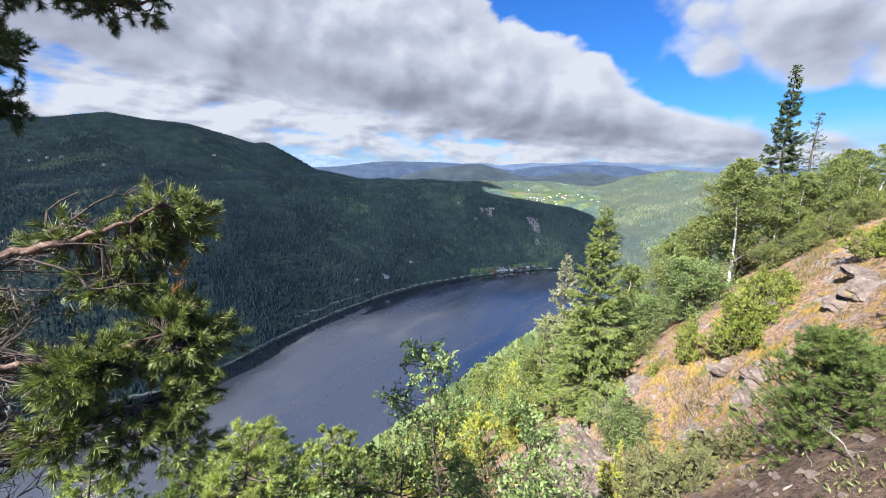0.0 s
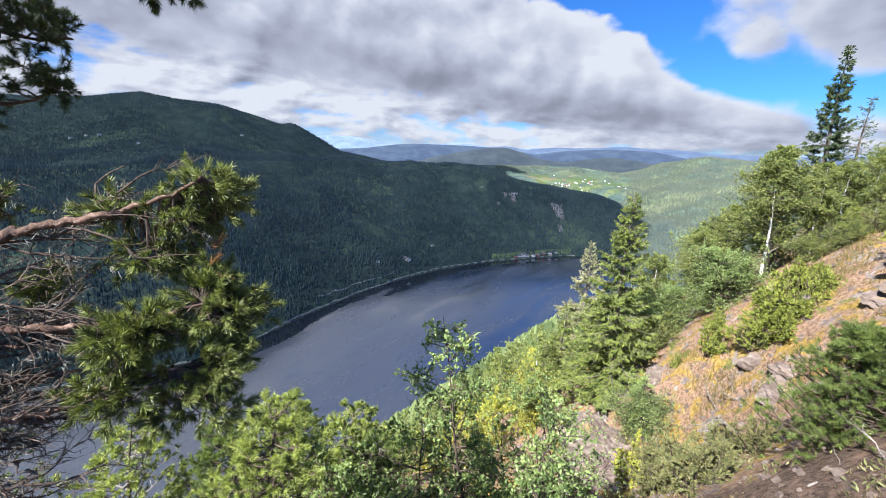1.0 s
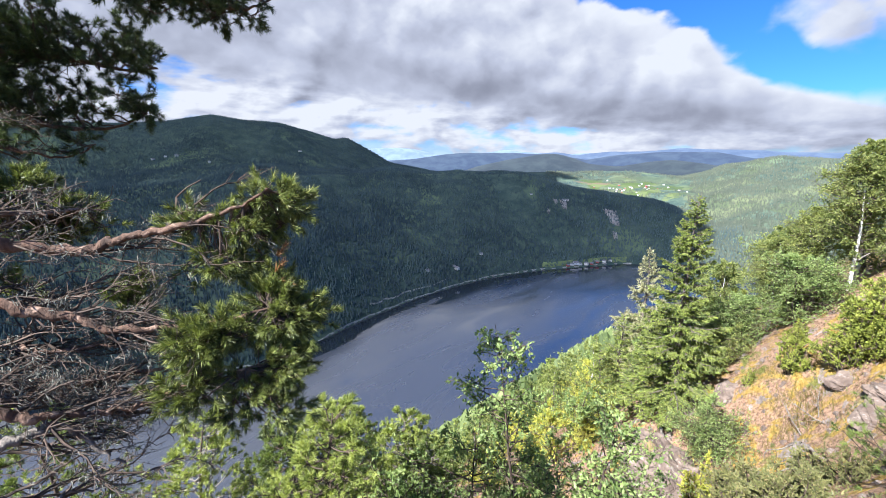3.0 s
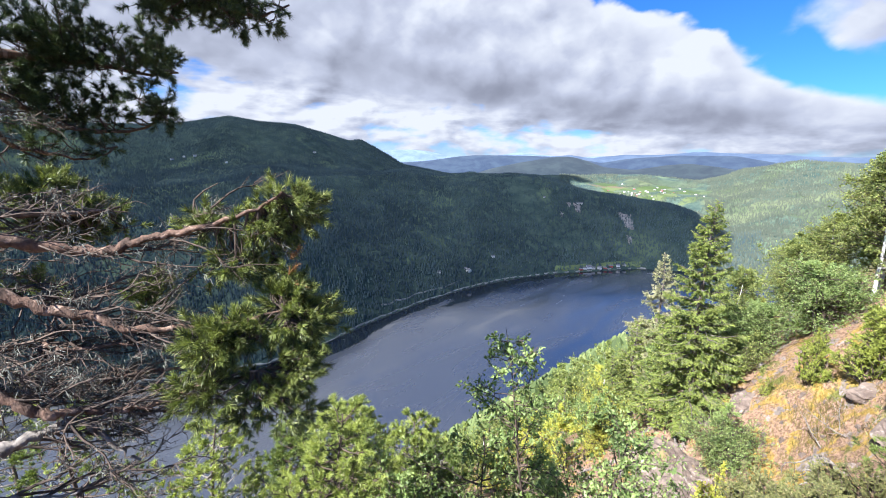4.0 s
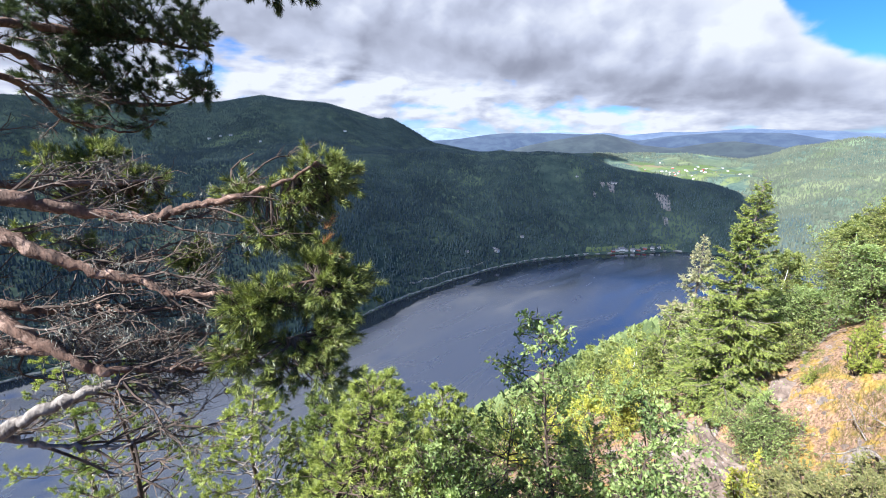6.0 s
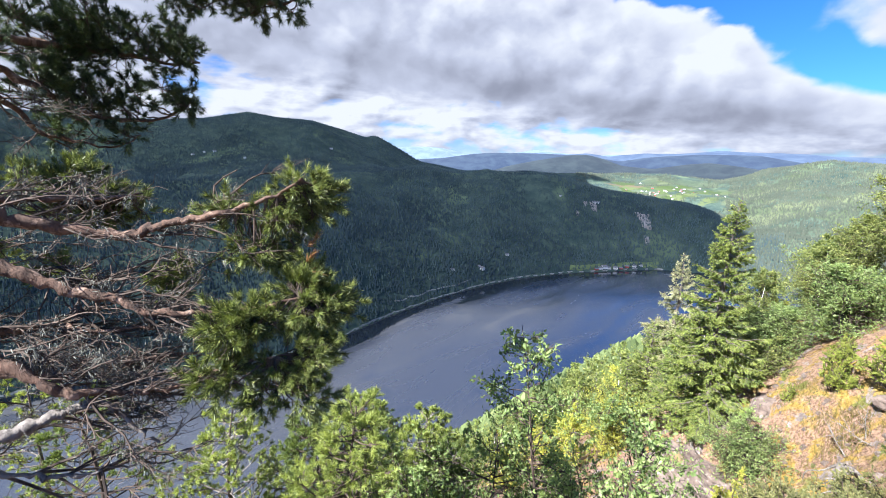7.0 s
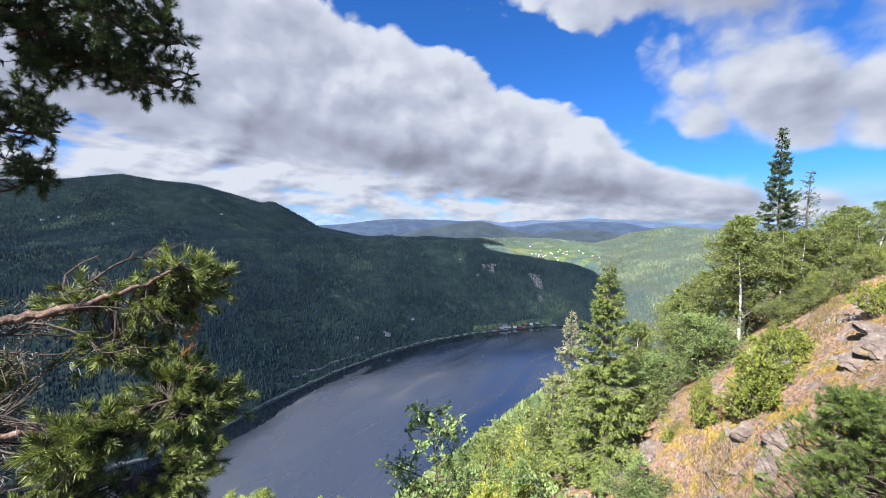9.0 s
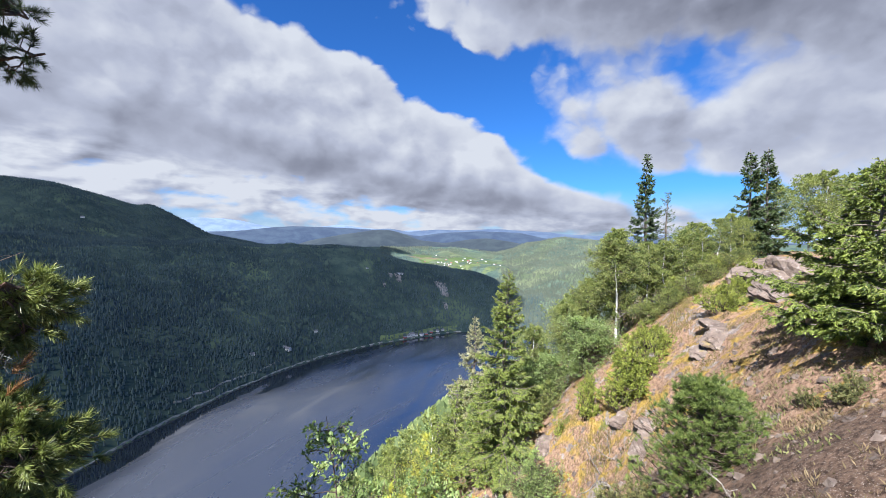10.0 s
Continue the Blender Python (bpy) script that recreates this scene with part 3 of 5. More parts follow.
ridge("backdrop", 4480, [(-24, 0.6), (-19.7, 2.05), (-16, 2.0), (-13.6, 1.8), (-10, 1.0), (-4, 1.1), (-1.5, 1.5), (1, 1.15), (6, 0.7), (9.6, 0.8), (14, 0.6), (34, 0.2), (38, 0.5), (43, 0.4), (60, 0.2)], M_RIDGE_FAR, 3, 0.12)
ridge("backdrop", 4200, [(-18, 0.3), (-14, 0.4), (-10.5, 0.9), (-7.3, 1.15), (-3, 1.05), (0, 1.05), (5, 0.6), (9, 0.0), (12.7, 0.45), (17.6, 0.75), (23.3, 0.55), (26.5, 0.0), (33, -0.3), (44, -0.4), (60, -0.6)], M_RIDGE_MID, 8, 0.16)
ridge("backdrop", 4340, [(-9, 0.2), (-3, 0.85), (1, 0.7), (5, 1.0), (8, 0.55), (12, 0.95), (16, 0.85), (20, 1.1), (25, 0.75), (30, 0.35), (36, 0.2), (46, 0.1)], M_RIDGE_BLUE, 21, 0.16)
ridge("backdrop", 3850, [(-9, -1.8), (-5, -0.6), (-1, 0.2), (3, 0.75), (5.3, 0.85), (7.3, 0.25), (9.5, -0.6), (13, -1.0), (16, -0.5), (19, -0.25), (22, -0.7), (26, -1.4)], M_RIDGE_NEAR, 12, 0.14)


# ---------------------------------------------------------------- the cloud that shades the mountain across the lake
def shading_cloud(level=1500.0):
    """An unseen cloud layer added between sun and mountain, cut to the shade wanted."""
    s = math.cos(radians(SUN_ELEVATION)) / math.sin(radians(SUN_ELEVATION))
    sx, sy = math.sin(radians(SUN_AZIMUTH)) * s, math.cos(radians(SUN_AZIMUTH)) * s
    u, v = np.meshgrid(np.arange(-3000, 1500, 40.0), np.arange(-200, 3300, 40.0), indexing="ij")
    r, b = np.hypot(u, v), np.degrees(np.arctan2(u, v))
    shore = -LAKE / np.tan(np.radians(np.interp(b, B_SHORE, E_SHORE)))
    edge = np.minimum((r - shore + 105.0) / 120.0, (3000.0 - r) / 200.0)
    patchy = 0.35 + 1.7 * fractal(u, v, 520.0, 3, 317) - np.clip((b - 18.0) / 4.0, 0, 2)
    edge = np.minimum(edge, np.where((b > 5) & (r > 1930), patchy, 9.0))
    edge = edge - 0.9 * np.clip(np.minimum(np.minimum((b - 7.0) / 3.0, (24.0 - b) / 3.0), (r - 2150.0) / 150.0), 0, 1)
    edge = np.minimum(np.minimum(edge, (24.5 - b) / 3.0), 3.0)
    edge = edge + 0.9 * fractal(u, v, 420.0, 4, 301) - 2.6 * np.maximum(fractal(u, v, 620.0, 3, 305) - 0.42, 0)
    k = level - height(u, v)
    x, y = u + sx * k, v + sy * k
    thick = np.clip(edge, 0, 2)
    wave = fractal(u, v, 260.0, 4, 311)
    low = np.stack([x, y, level - 12.0 * thick + 10.0 * wave], -1)
    top = np.stack([x, y, level + 70.0 * np.sqrt(thick) * (1 + 0.6 * wave)], -1)
    quads = sheet(*u.shape)
    keep = (edge.ravel()[quads] > 0).all(1)
    quads = quads[keep]
    verts = np.concatenate([low.reshape(-1, 3), top.reshape(-1, 3)])
    quads = np.concatenate([quads, quads[:, ::-1] + u.size])
    used, quads = np.unique(quads, return_inverse=True)
    ob = new("cloud", make_mesh("cloud", verts[used], quads=quads.reshape(-1, 4), smooth=True))
    mat, gr, bsdf = material("cloud_white")
    gr.put(bsdf.inputs["Base Color"], (0.85, 0.85, 0.87, 1))
    gr.put(bsdf.inputs["Roughness"], 1.0)
    thin, both = gr.node("ShaderNodeBsdfTransparent"), gr.node("ShaderNodeMixShader")
    gr.put(both.inputs[0], 0.36)
    mat.node_tree.links.new(bsdf.outputs[0], both.inputs[1])
    mat.node_tree.links.new(thin.outputs[0], both.inputs[2])
    mat.node_tree.links.new(both.outputs[0], mat.node_tree.nodes["Material Output"].inputs[0])
    ob.data.materials.append(mat)
    return tagged(ob, "unseen cloud layer cut to shade the mountain", "cloud", kind="structure")


shading_cloud()

# ---------------------------------------------------------------- making plants
def unit(v):
    return v / np.maximum(np.linalg.norm(v, axis=-1, keepdims=True), 1e-9)


class Build:
    """Gathers tubes and leaves as arrays for one mesh."""

    def __init__(self):
        self.v, self.t, self.q, self.n = [], [], [], 0

    def add(self, verts, tris=None, quads=None):
        self.v.append(np.asarray(verts, np.float32).reshape(-1, 3))
        if tris is not None and len(tris):
            self.t.append(np.asarray(tris).reshape(-1, 3) + self.n)
        if quads is not None and len(quads):
            self.q.append(np.asarray(quads).reshape(-1, 4) + self.n)
        self.n += len(self.v[-1])

    def tube(self, path, radii, sides=6):
        """A tapered limb along a path."""
        path = np.asarray(path, float)
        n = len(path)
        radii = np.broadcast_to(np.asarray(radii, float), (n,))
        ahead = unit(np.gradient(path, axis=0))
        side = unit(np.cross(ahead, np.where(np.abs(ahead[:, 2:3]) > 0.9, [[1.0, 0.1, 0]], [[0, 0.1, 1.0]])))
        other = np.cross(ahead, side)
        a = np.linspace(0, 2 * np.pi, sides, endpoint=False)
        ring = path[:, None] + radii[:, None, None] * (side[:, None] * np.cos(a)[None, :, None] + other[:, None] * np.sin(a)[None, :, None])
        i = np.arange(n - 1)[:, None] * sides
        k = np.arange(sides)[None, :]
        quads = np.stack([i + k, i + (k + 1) % sides, i + sides + (k + 1) % sides, i + sides + k], -1).reshape(-1, 4)
        self.add(ring, None, quads)

    def sticks(self, a, b, ra, rb):
        """Many thin three-sided twigs from points a to points b."""
        a, b = np.asarray(a, float), np.asarray(b, float)
        ahead = unit(b - a)
        side = unit(np.cross(ahead, np.where(np.abs(ahead[:, 2:3]) > 0.9, [[1.0, 0, 0]], [[0, 0, 1.0]])))
        other = np.cross(ahead, side)
        ang = np.array([0, 2.1, 4.2])
        off = side[:, None] * np.cos(ang)[None, :, None] + other[:, None] * np.sin(ang)[None, :, None]
        ra, rb = np.broadcast_to(ra, (len(a),)), np.broadcast_to(rb, (len(a),))
        v = np.concatenate([a[:, None] + off * ra[:, None, None], b[:, None] + off * rb[:, None, None]], 1)
        i = np.arange(len(a))[:, None, None] * 6
        q = np.array([[0, 1, 4, 3], [1, 2, 5, 4], [2, 0, 3, 5]])[None]
        self.add(v, None, i + q)

    def leaves(self, base, way, length, width, gen, fold=0.25, flat=None):
        """Leaves or sprays: a folded diamond each, from base along way."""
        base, way = np.asarray(base, float), unit(np.asarray(way, float))
        n = len(base)
        side = gen.normal(size=(n, 3))
        if flat is not None:
            side = side * (1 - flat) + flat * np.cross(way, [0, 0, 1.0]) * 2
        side = unit(side - way * (side * way).sum(1, keepdims=True))
        up = np.cross(side, way)
        length, width = np.broadcast_to(length, (n,))[:, None], np.broadcast_to(width, (n,))[:, None]
        mid = base + way * length * 0.45
        v = np.stack([base, mid + side * width * 0.5 + up * width * fold, base + way * length, mid - side * width * 0.5 + up * width * fold], 1)
        i = np.arange(n)[:, None, None] * 4
        self.add(v, i + np.array([[0, 1, 2], [0, 2, 3]])[None])

    def needles(self, base, way, count, length, width, gen, spread=0.9, shoot=0.07):
        """Tufts of needles standing out round the last part of a shoot."""
        n = len(base)
        way = unit(np.asarray(way, float))
        along = gen.random((n, count))
        root = np.asarray(base)[:, None] + way[:, None] * (along * shoot)[..., None]
        out = gen.normal(size=(n, count, 3))
        out = unit(out - way[:, None] * (out * way[:, None]).sum(-1, keepdims=True))
        lean = spread * (1.15 - 0.75 * along)
        d = unit(way[:, None] + out * lean[..., None])
        size = length * gen.uniform(0.75, 1.15, (n, count))
        side = unit(np.cross(d, gen.normal(size=(n, count, 3)))) * width * 0.5
        v = np.stack([root - side, root + side, root + d * size[..., None]], 2)
        self.add(v, np.arange(n * count * 3).reshape(-1, 3))

    def mesh(self, name, smooth=False):
        return make_mesh(name, np.concatenate(self.v), np.concatenate(self.t) if self.t else None,
                         np.concatenate(self.q) if self.q else None, smooth)


def part(name, build, mat, parent, label="", smooth=False, kind=""):
    me = build.mesh(name, smooth) if isinstance(build, Build) else build
    if not me.materials:
        me.materials.append(mat)
    ob = new(name, me)
    ob.parent = parent
    return tagged(ob, label, kind=kind)


def thing(name, m, label, category, group=""):
    ob = new(name)
    ob.matrix_basis = m
    ob.empty_display_size = 0.2
    return tagged(ob, label, category, group)


def wander(start, end, n, sway, gen, sag=0.0):
    """A wavering path from start to end."""
    t = np.linspace(0, 1, n)[:, None]
    p = np.asarray(start) * (1 - t) + np.asarray(end) * t
    k = gen.normal(size=(3, 3)) * sway
    w = k[0] * np.sin(np.pi * t) + k[1] * np.sin(2 * np.pi * t) * 0.6 + k[2] * np.sin(3 * np.pi * t) * 0.4
    w = w * np.minimum(1, t * 4)
    p = p + w
    p[:, 2] -= sag * np.sin(np.pi * t[:, 0])
    return p


def spruce(h, seed, mat, spread=0.23, label="", fill=1.0, bare=0.06, tip=0.0, droop=0.25, spray=0.17, name="spruce_tree", group="spruces on the hillside", lopsided=0.0, lite=False, pitch=1.0):
    """A spruce: straight trunk, whorls of drooping boughs, flat hanging sprays."""
    gen = np.random.default_rng(seed)
    root = thing(name, Matrix(), label, "spruce", group)
    trunk = Build()
    path = wander((0, 0, -0.4), (gen.normal() * 0.01 * h, gen.normal() * 0.01 * h, h), 9, 0.012 * h, gen)
    trunk.tube(path, np.linspace(0.016 * h + 0.02, 0.006, 9), 7)
    part("trunk", trunk, M_SPRUCE_BARK, root, smooth=True)
    boughs, crown = Build(), Build()
    z = bare * h
    a0 = gen.random() * 6.28
    A, B, W = [], [], []
    while z < h * 0.985:
        f = z / h
        reach = spread * h * ((1 - f) ** 0.95) * (0.6 + 0.4 * min(1, (f + 0.05) / 0.16)) + 0.07
        m = int(gen.integers(5, 8)) if f < 0.8 else 5
        c = np.array([np.interp(z, path[:, 2], path[:, k]) for k in range(3)])
        for j in range(m):
            if gen.random() < 0.10 + tip * f:
                continue
            zj = z + gen.uniform(-0.17, 0.17) * min(1.0, (h - z) / 1.5)
            c = np.array([np.interp(zj, path[:, 2], path[:, k]) for k in range(3)])
            a = a0 + 6.283 * j / m + gen.normal() * 0.25
            L = reach * gen.uniform(0.55, 1.2) * (1 + lopsided * math.cos(a - 2.6))
            rise = 0.55 * f - 0.15 - droop * (1 - f)
            out = np.array([math.cos(a), math.sin(a), 0])
            n = 6
            t = np.linspace(0, 1, n)[:, None]
            p = c + out * L * t + np.array([0, 0, 1.0]) * L * (rise * t + 0.22 * t ** 3)
            p[1:] += gen.normal(size=(n - 1, 3)) * 0.03 * L
            boughs.tube(p[::2] if lite else p, np.linspace(0.010 + 0.012 * L, 0.004, n)[::2 if lite else 1], 3 if lite else 4)
            k = max(3, int(L / 0.085 * fill))
            s = gen.random(k) ** 0.75 * 0.92 + 0.08
            at = np.stack([np.interp(s, t[:, 0], p[:, i]) for i in range(3)], 1)
            side = np.stack([-out[1] + 0 * s, out[0] + 0 * s, 0 * s], 1) * np.where(gen.random(k) < 0.5, 1, -1)[:, None]
            d = unit(side * 0.75 + out * 0.75 + np.array([0, 0, -0.42]) + gen.normal(size=(k, 3)) * 0.18)
            ln = (0.09 + 0.40 * L * (1 - s * 0.8)) * gen.uniform(0.5, 1.1, k)
            A.append(at), B.append(at + d * ln[:, None]), W.append(np.full(k, L))
            # the bough's own tip
            A.append(p[-2:-1]), B.append(p[-1:] + out * 0.06), W.append(np.full(1, L))
        z += (0.30 + 0.12 * gen.random()) * (0.62 if f > 0.72 else 1.0) * pitch
        a0 += 0.9
    A, B = np.concatenate(A), np.concatenate(B)
    if not lite:
        boughs.sticks(A, B, 0.006, 0.003)
    ln = np.linalg.norm(B - A, axis=1)
    reps = np.maximum(2, (ln / 0.036 * fill)).astype(int)
    idx = np.repeat(np.arange(len(A)), reps)
    s = gen.random(len(idx))
    base = A[idx] + (B - A)[idx] * s[:, None]
    d = unit(unit(B - A)[idx] + gen.normal(size=(len(idx), 3)) * 0.42 + np.array([0, 0, -0.20]))
    crown.leaves(base, d, spray * gen.uniform(0.5, 1.05, len(idx)), spray * 0.26, gen, 0.3)
    part("branchwork", boughs, M_SPRUCE_BARK, root, kind="stuff")
    part("crown", crown, mat, root)
    return root


def broadleaf(h, seed, mat, bark, radius=0.3, label="", base=0.25, clusters=60, leaves=90, leaf=0.075, spread=0.34, stems=1, name="birch_tree", category="birch", group="", lean=(0, 0), thick=0.012, aspect=0.6, lite=False):
    """A broad-leaved tree or shrub: stems, limbs to loose clusters, and leaves on twigs."""
    gen = np.random.default_rng(seed)
    root = thing(name, Matrix(), label, category, group)
    limbs, crown = Build(), Build()
    stem_paths = []
    for k in range(stems):
        a = gen.random() * 6.28
        off = 0.0 if stems == 1 else 0.16 * h
        foot = np.array([math.cos(a), math.sin(a), 0]) * (0.0 if stems == 1 else 0.05 + 0.02 * h)
        top = np.array([math.cos(a) * off + lean[0] * h, math.sin(a) * off + lean[1] * h, h * (1 if k == 0 else gen.uniform(0.6, 0.95))])
        p = wander(foot - [0, 0, 0.3], top, 10, 0.025 * h, gen)
        stem = Build()
        stem.tube(p, np.linspace(thick * h + 0.008, 0.004, 10), 7)
        part("trunk" if stems == 1 else "stem", stem, bark, root, smooth=True)
        stem_paths.append(p)
    A, B = [], []
    for k in range(clusters):
        p = stem_paths[int(gen.integers(len(stem_paths)))]
        f = base + (1 - base) * gen.random() ** 0.85
        i = f * (len(p) - 1)
        c = p[int(i)] + (p[min(int(i) + 1, len(p) - 1)] - p[int(i)]) * (i % 1)
        a = gen.random() * 6.283
        full = math.sin(math.pi * min(1, max(0.0, (f - base) / (1 - base)) * 0.86 + 0.14)) ** 0.7
        L = radius * h * full * gen.uniform(0.35, 1.15) + 0.03 * h
        end = c + np.array([math.cos(a) * L, math.sin(a) * L, L * gen.uniform(0.05, 0.75)])
        q = wander(c, end, 5, 0.05 * L, gen)
        limbs.tube(q[::2] if lite else q, np.linspace(0.004 + 0.010 * L, 0.003, 5)[::2 if lite else 1], 3 if lite else 4)
        n = max(4, int(leaves / 7))
        s = gen.uniform(0.35, 1.0, n)
        at = np.stack([np.interp(s, np.linspace(0, 1, 5), q[:, j]) for j in range(3)], 1)
        d = unit(gen.normal(size=(n, 3)) + np.array([0, 0, 0.25]) + unit(end - c) * 0.7)
        A.append(at), B.append(at + d * (spread * L * gen.uniform(0.4, 1.1, n))[:, None])
    A, B = np.concatenate(A), np.concatenate(B)
    if not lite:
        limbs.sticks(A, B, 0.004, 0.002)
    idx = np.repeat(np.arange(len(A)), 7)
    s = gen.uniform(0.25, 1.05, len(idx))
    at = A[idx] + (B - A)[idx] * s[:, None] + gen.normal(size=(len(idx), 3)) * leaf * 0.25
    d = unit(gen.normal(size=(len(idx), 3)) + unit(B - A)[idx] * 0.8 + np.array([0, 0, 0.1]))
    crown.leaves(at, d, leaf * gen.uniform(0.6, 1.2, len(idx)), leaf * aspect, gen, 0.12)
    part("branchwork", limbs, M_TWIG, root, kind="stuff")
    part("crown", crown, mat, root)
    return root


def conifer_bush(w, h, seed, mat, label="", sprays=5200, stems=26, name="juniper_bush", category="juniper", size=0.10, group="", flat=0.0):
    """A juniper or low conifer: many stems fanning from the ground, bristling with short sprays."""
    gen = np.random.default_rng(seed)
    root = thing(name, Matrix(), label, category, group)
    wood, crown = Build(), Build()
    A, B = [], []
    lobes = gen.random(6) * 6.283
    tops = gen.uniform(0.45, 1.1, 6)
    for k in range(stems):
        j = k % 6
        a, f = lobes[j] + gen.normal() * 0.32, gen.random() ** 0.6
        far = gen.uniform(0.75, 1.2)
        end = np.array([math.cos(a) * w * 0.5 * f * far, math.sin(a) * w * 0.5 * f * far, h * (1.05 - 0.70 * f ** 2) * tops[j] * gen.uniform(0.75, 1.15)])
        foot = np.array([end[0] * 0.25, end[1] * 0.25, -0.15])
        p = wander(foot, end, 6, 0.05 * w, gen, -flat * 0.2 * h)
        wood.tube(p, np.linspace(0.016 + 0.006 * w, 0.004, 6), 4)
        n = 16
        s = gen.uniform(0.25, 1.0, n)
        at = np.stack([np.interp(s, np.linspace(0, 1, 6), p[:, i]) for i in range(3)], 1)
        d = unit(gen.normal(size=(n, 3)) * 0.7 + unit(end - foot) * 0.9 + np.array([math.cos(a), math.sin(a), 0.35]) * 0.4)
        A.append(at), B.append(at + d * (0.08 + 0.11 * w * gen.random(n))[:, None])
    A, B = np.concatenate(A), np.concatenate(B)
    wood.sticks(A, B, 0.005, 0.002)
    idx = gen.integers(len(A), size=sprays)
    s = gen.random(sprays) ** 0.7
    at = A[idx] + (B - A)[idx] * s[:, None]
    d = unit(unit(B - A)[idx] + gen.normal(size=(sprays, 3)) * 0.6)
    crown.leaves(at, d, size * gen.uniform(0.5, 1.15, sprays), size * 0.42, gen, 0.3)
    part("branchwork", wood, M_TWIG, root, kind="stuff")
    part("crown", crown, mat, root)
    return root


def on_ground(x, y, sink=0.05):
    return float(height(x, y)) - sink


def stand(ob, x, y, turn=0.0, size=1.0, sink=0.05, tilt=(0, 0)):
    ob.matrix_basis = pose(x, y, on_ground(x, y, sink), tilt[0], tilt[1], turn) @ Matrix.Diagonal((size, size, size, 1))
    return ob


def again(ob, x, y, turn, size=1.0, sink=0.05, tilt=(0, 0), label=""):
    base = ob.scale[0]
    c = copy_thing(ob, pose(x, y, on_ground(x, y, sink), tilt[0], tilt[1], turn) @ Matrix.Diagonal((size / base, size / base, size / base, 1)))
    return tagged(c, label)

# ---------------------------------------------------------------- woods, seen from afar
def woods(name, x, y, tall, mat, label, sides=4, width=0.19, blunt=0.0, gen=rng):
    """A whole wood as one mesh: a pointed or rounded crown for every tree."""
    n = len(x)
    z = height(x, y) - 0.5
    a = np.linspace(0, 2 * np.pi, sides, endpoint=False)[None, :] + gen.random((n, 1)) * 6.28
    r = (tall * width * gen.uniform(0.75, 1.25, n))[:, None] * gen.uniform(0.75, 1.25, (n, sides))
    lean = gen.normal(size=(n, 2)) * 0.03 * tall[:, None]
    low = np.stack([x[:, None] + r * np.cos(a), y[:, None] + r * np.sin(a), (z + tall * 0.12)[:, None] + 0 * r], -1)
    tip = np.stack([x + lean[:, 0], y + lean[:, 1], z + tall], -1)[:, None]
    k = np.arange(sides)
    if blunt:
        r2 = r * gen.uniform(0.75, 1.15, (n, sides))
        mid = np.stack([x[:, None] + r2 * np.cos(a + 0.5), y[:, None] + r2 * np.sin(a + 0.5), (z[:, None] + tall[:, None] * gen.uniform(0.5, 0.75, (n, sides)))], -1)
        v = np.concatenate([low * [1, 1, 1], mid, tip], 1)
        f = np.concatenate([np.stack([k, (k + 1) % sides, sides + k], 1), np.stack([(k + 1) % sides, sides + (k + 1) % sides, sides + k], 1),
                            np.stack([sides + k, sides + (k + 1) % sides, 2 * sides + 0 * k], 1)])
    else:
        v = np.concatenate([low, tip], 1)
        f = np.stack([k, (k + 1) % sides, sides + 0 * k], 1)
    tris = (np.arange(n)[:, None, None] * v.shape[1] + f[None]).reshape(-1, 3)
    ob = new(name, make_mesh(name, v, tris))
    ob.data.materials.append(mat)
    return tagged(ob, label, "woods", kind="stuff")


def scatter(n, b0, b1, r0, r1, gen=rng, power=1.0):
    b = np.radians(gen.uniform(b0, b1, n))
    r = (r0 ** power + (r1 ** power - r0 ** power) * gen.random(n)) ** (1 / power)
    return r * np.sin(b), r * np.cos(b), np.degrees(b), r


x, y, b, r = scatter(190000, -70, 27, 640, 2750, power=1.5)
shore = -LAKE / np.tan(np.radians(np.interp(b, B_SHORE, E_SHORE))) + 9.0 * fractal(x, y, 160.0, 4, 31)
keep = (r > shore + 3) & (height(x, y) > LAKE + 3)
keep &= (fractal(x, y, 230.0, 4, 77) + rng.normal(size=len(x)) * 0.22 < 0.30)
keep &= ~((b > 8) & (r > 1990))
x, y, b, r = x[keep], y[keep], b[keep], r[keep]
tall = rng.uniform(5, 10.5, len(x)) * (0.8 + 0.35 * value_noise(x / 130, y / 130, 5)) * np.clip(1.25 - (height(x, y) + 330) / 1100, 0.6, 1.2)
woods("mountain_forest", x, y, tall, M_HAZED_CONIFERS, "dark spruce forest over the mountainside across the lake")

x, y, b, r = scatter(66000, 4, 40, 1440, 3450, power=1.5)
keep = fractal(x, y, 190.0, 3, 91) + rng.normal(size=len(x)) * 0.25 < np.where(b > 21, 0.9, -0.10)
keep &= (r > 1990) | (b > 22)
edge = np.minimum(np.minimum((b - 6.0) / 3.0, (23.0 - b) / 4.0), np.minimum((r - 2280.0) / 120.0, (2960.0 - r) / 160.0))
keep &= np.minimum(edge, 1.0) + 1.6 * fractal(x, y, 120.0, 3, 93) + rng.normal(size=len(x)) * 0.1 < 0.75
x, y = x[keep], y[keep]
woods("valley_forest", x, y, rng.uniform(7, 14, len(x)), M_HAZED_VALLEY_WOOD, "sunlit mixed woods round fields at the head of the lake")

x, y, b, r = scatter(11000, -60, 24, 110, 900, power=1.6)
z = near_height(x, y)
keep = (z > LAKE + 4) & (z >= height(x, y) - 0.1) & (fractal(x, y, 60.0, 3, 55) < 0.28)
x, y = x[keep], y[keep]
woods("hillside_wood", x, y, rng.uniform(5, 11, len(x)), M_MIXED, "light green birch and spruce wood down the slope", 6, 0.24, 1.0)

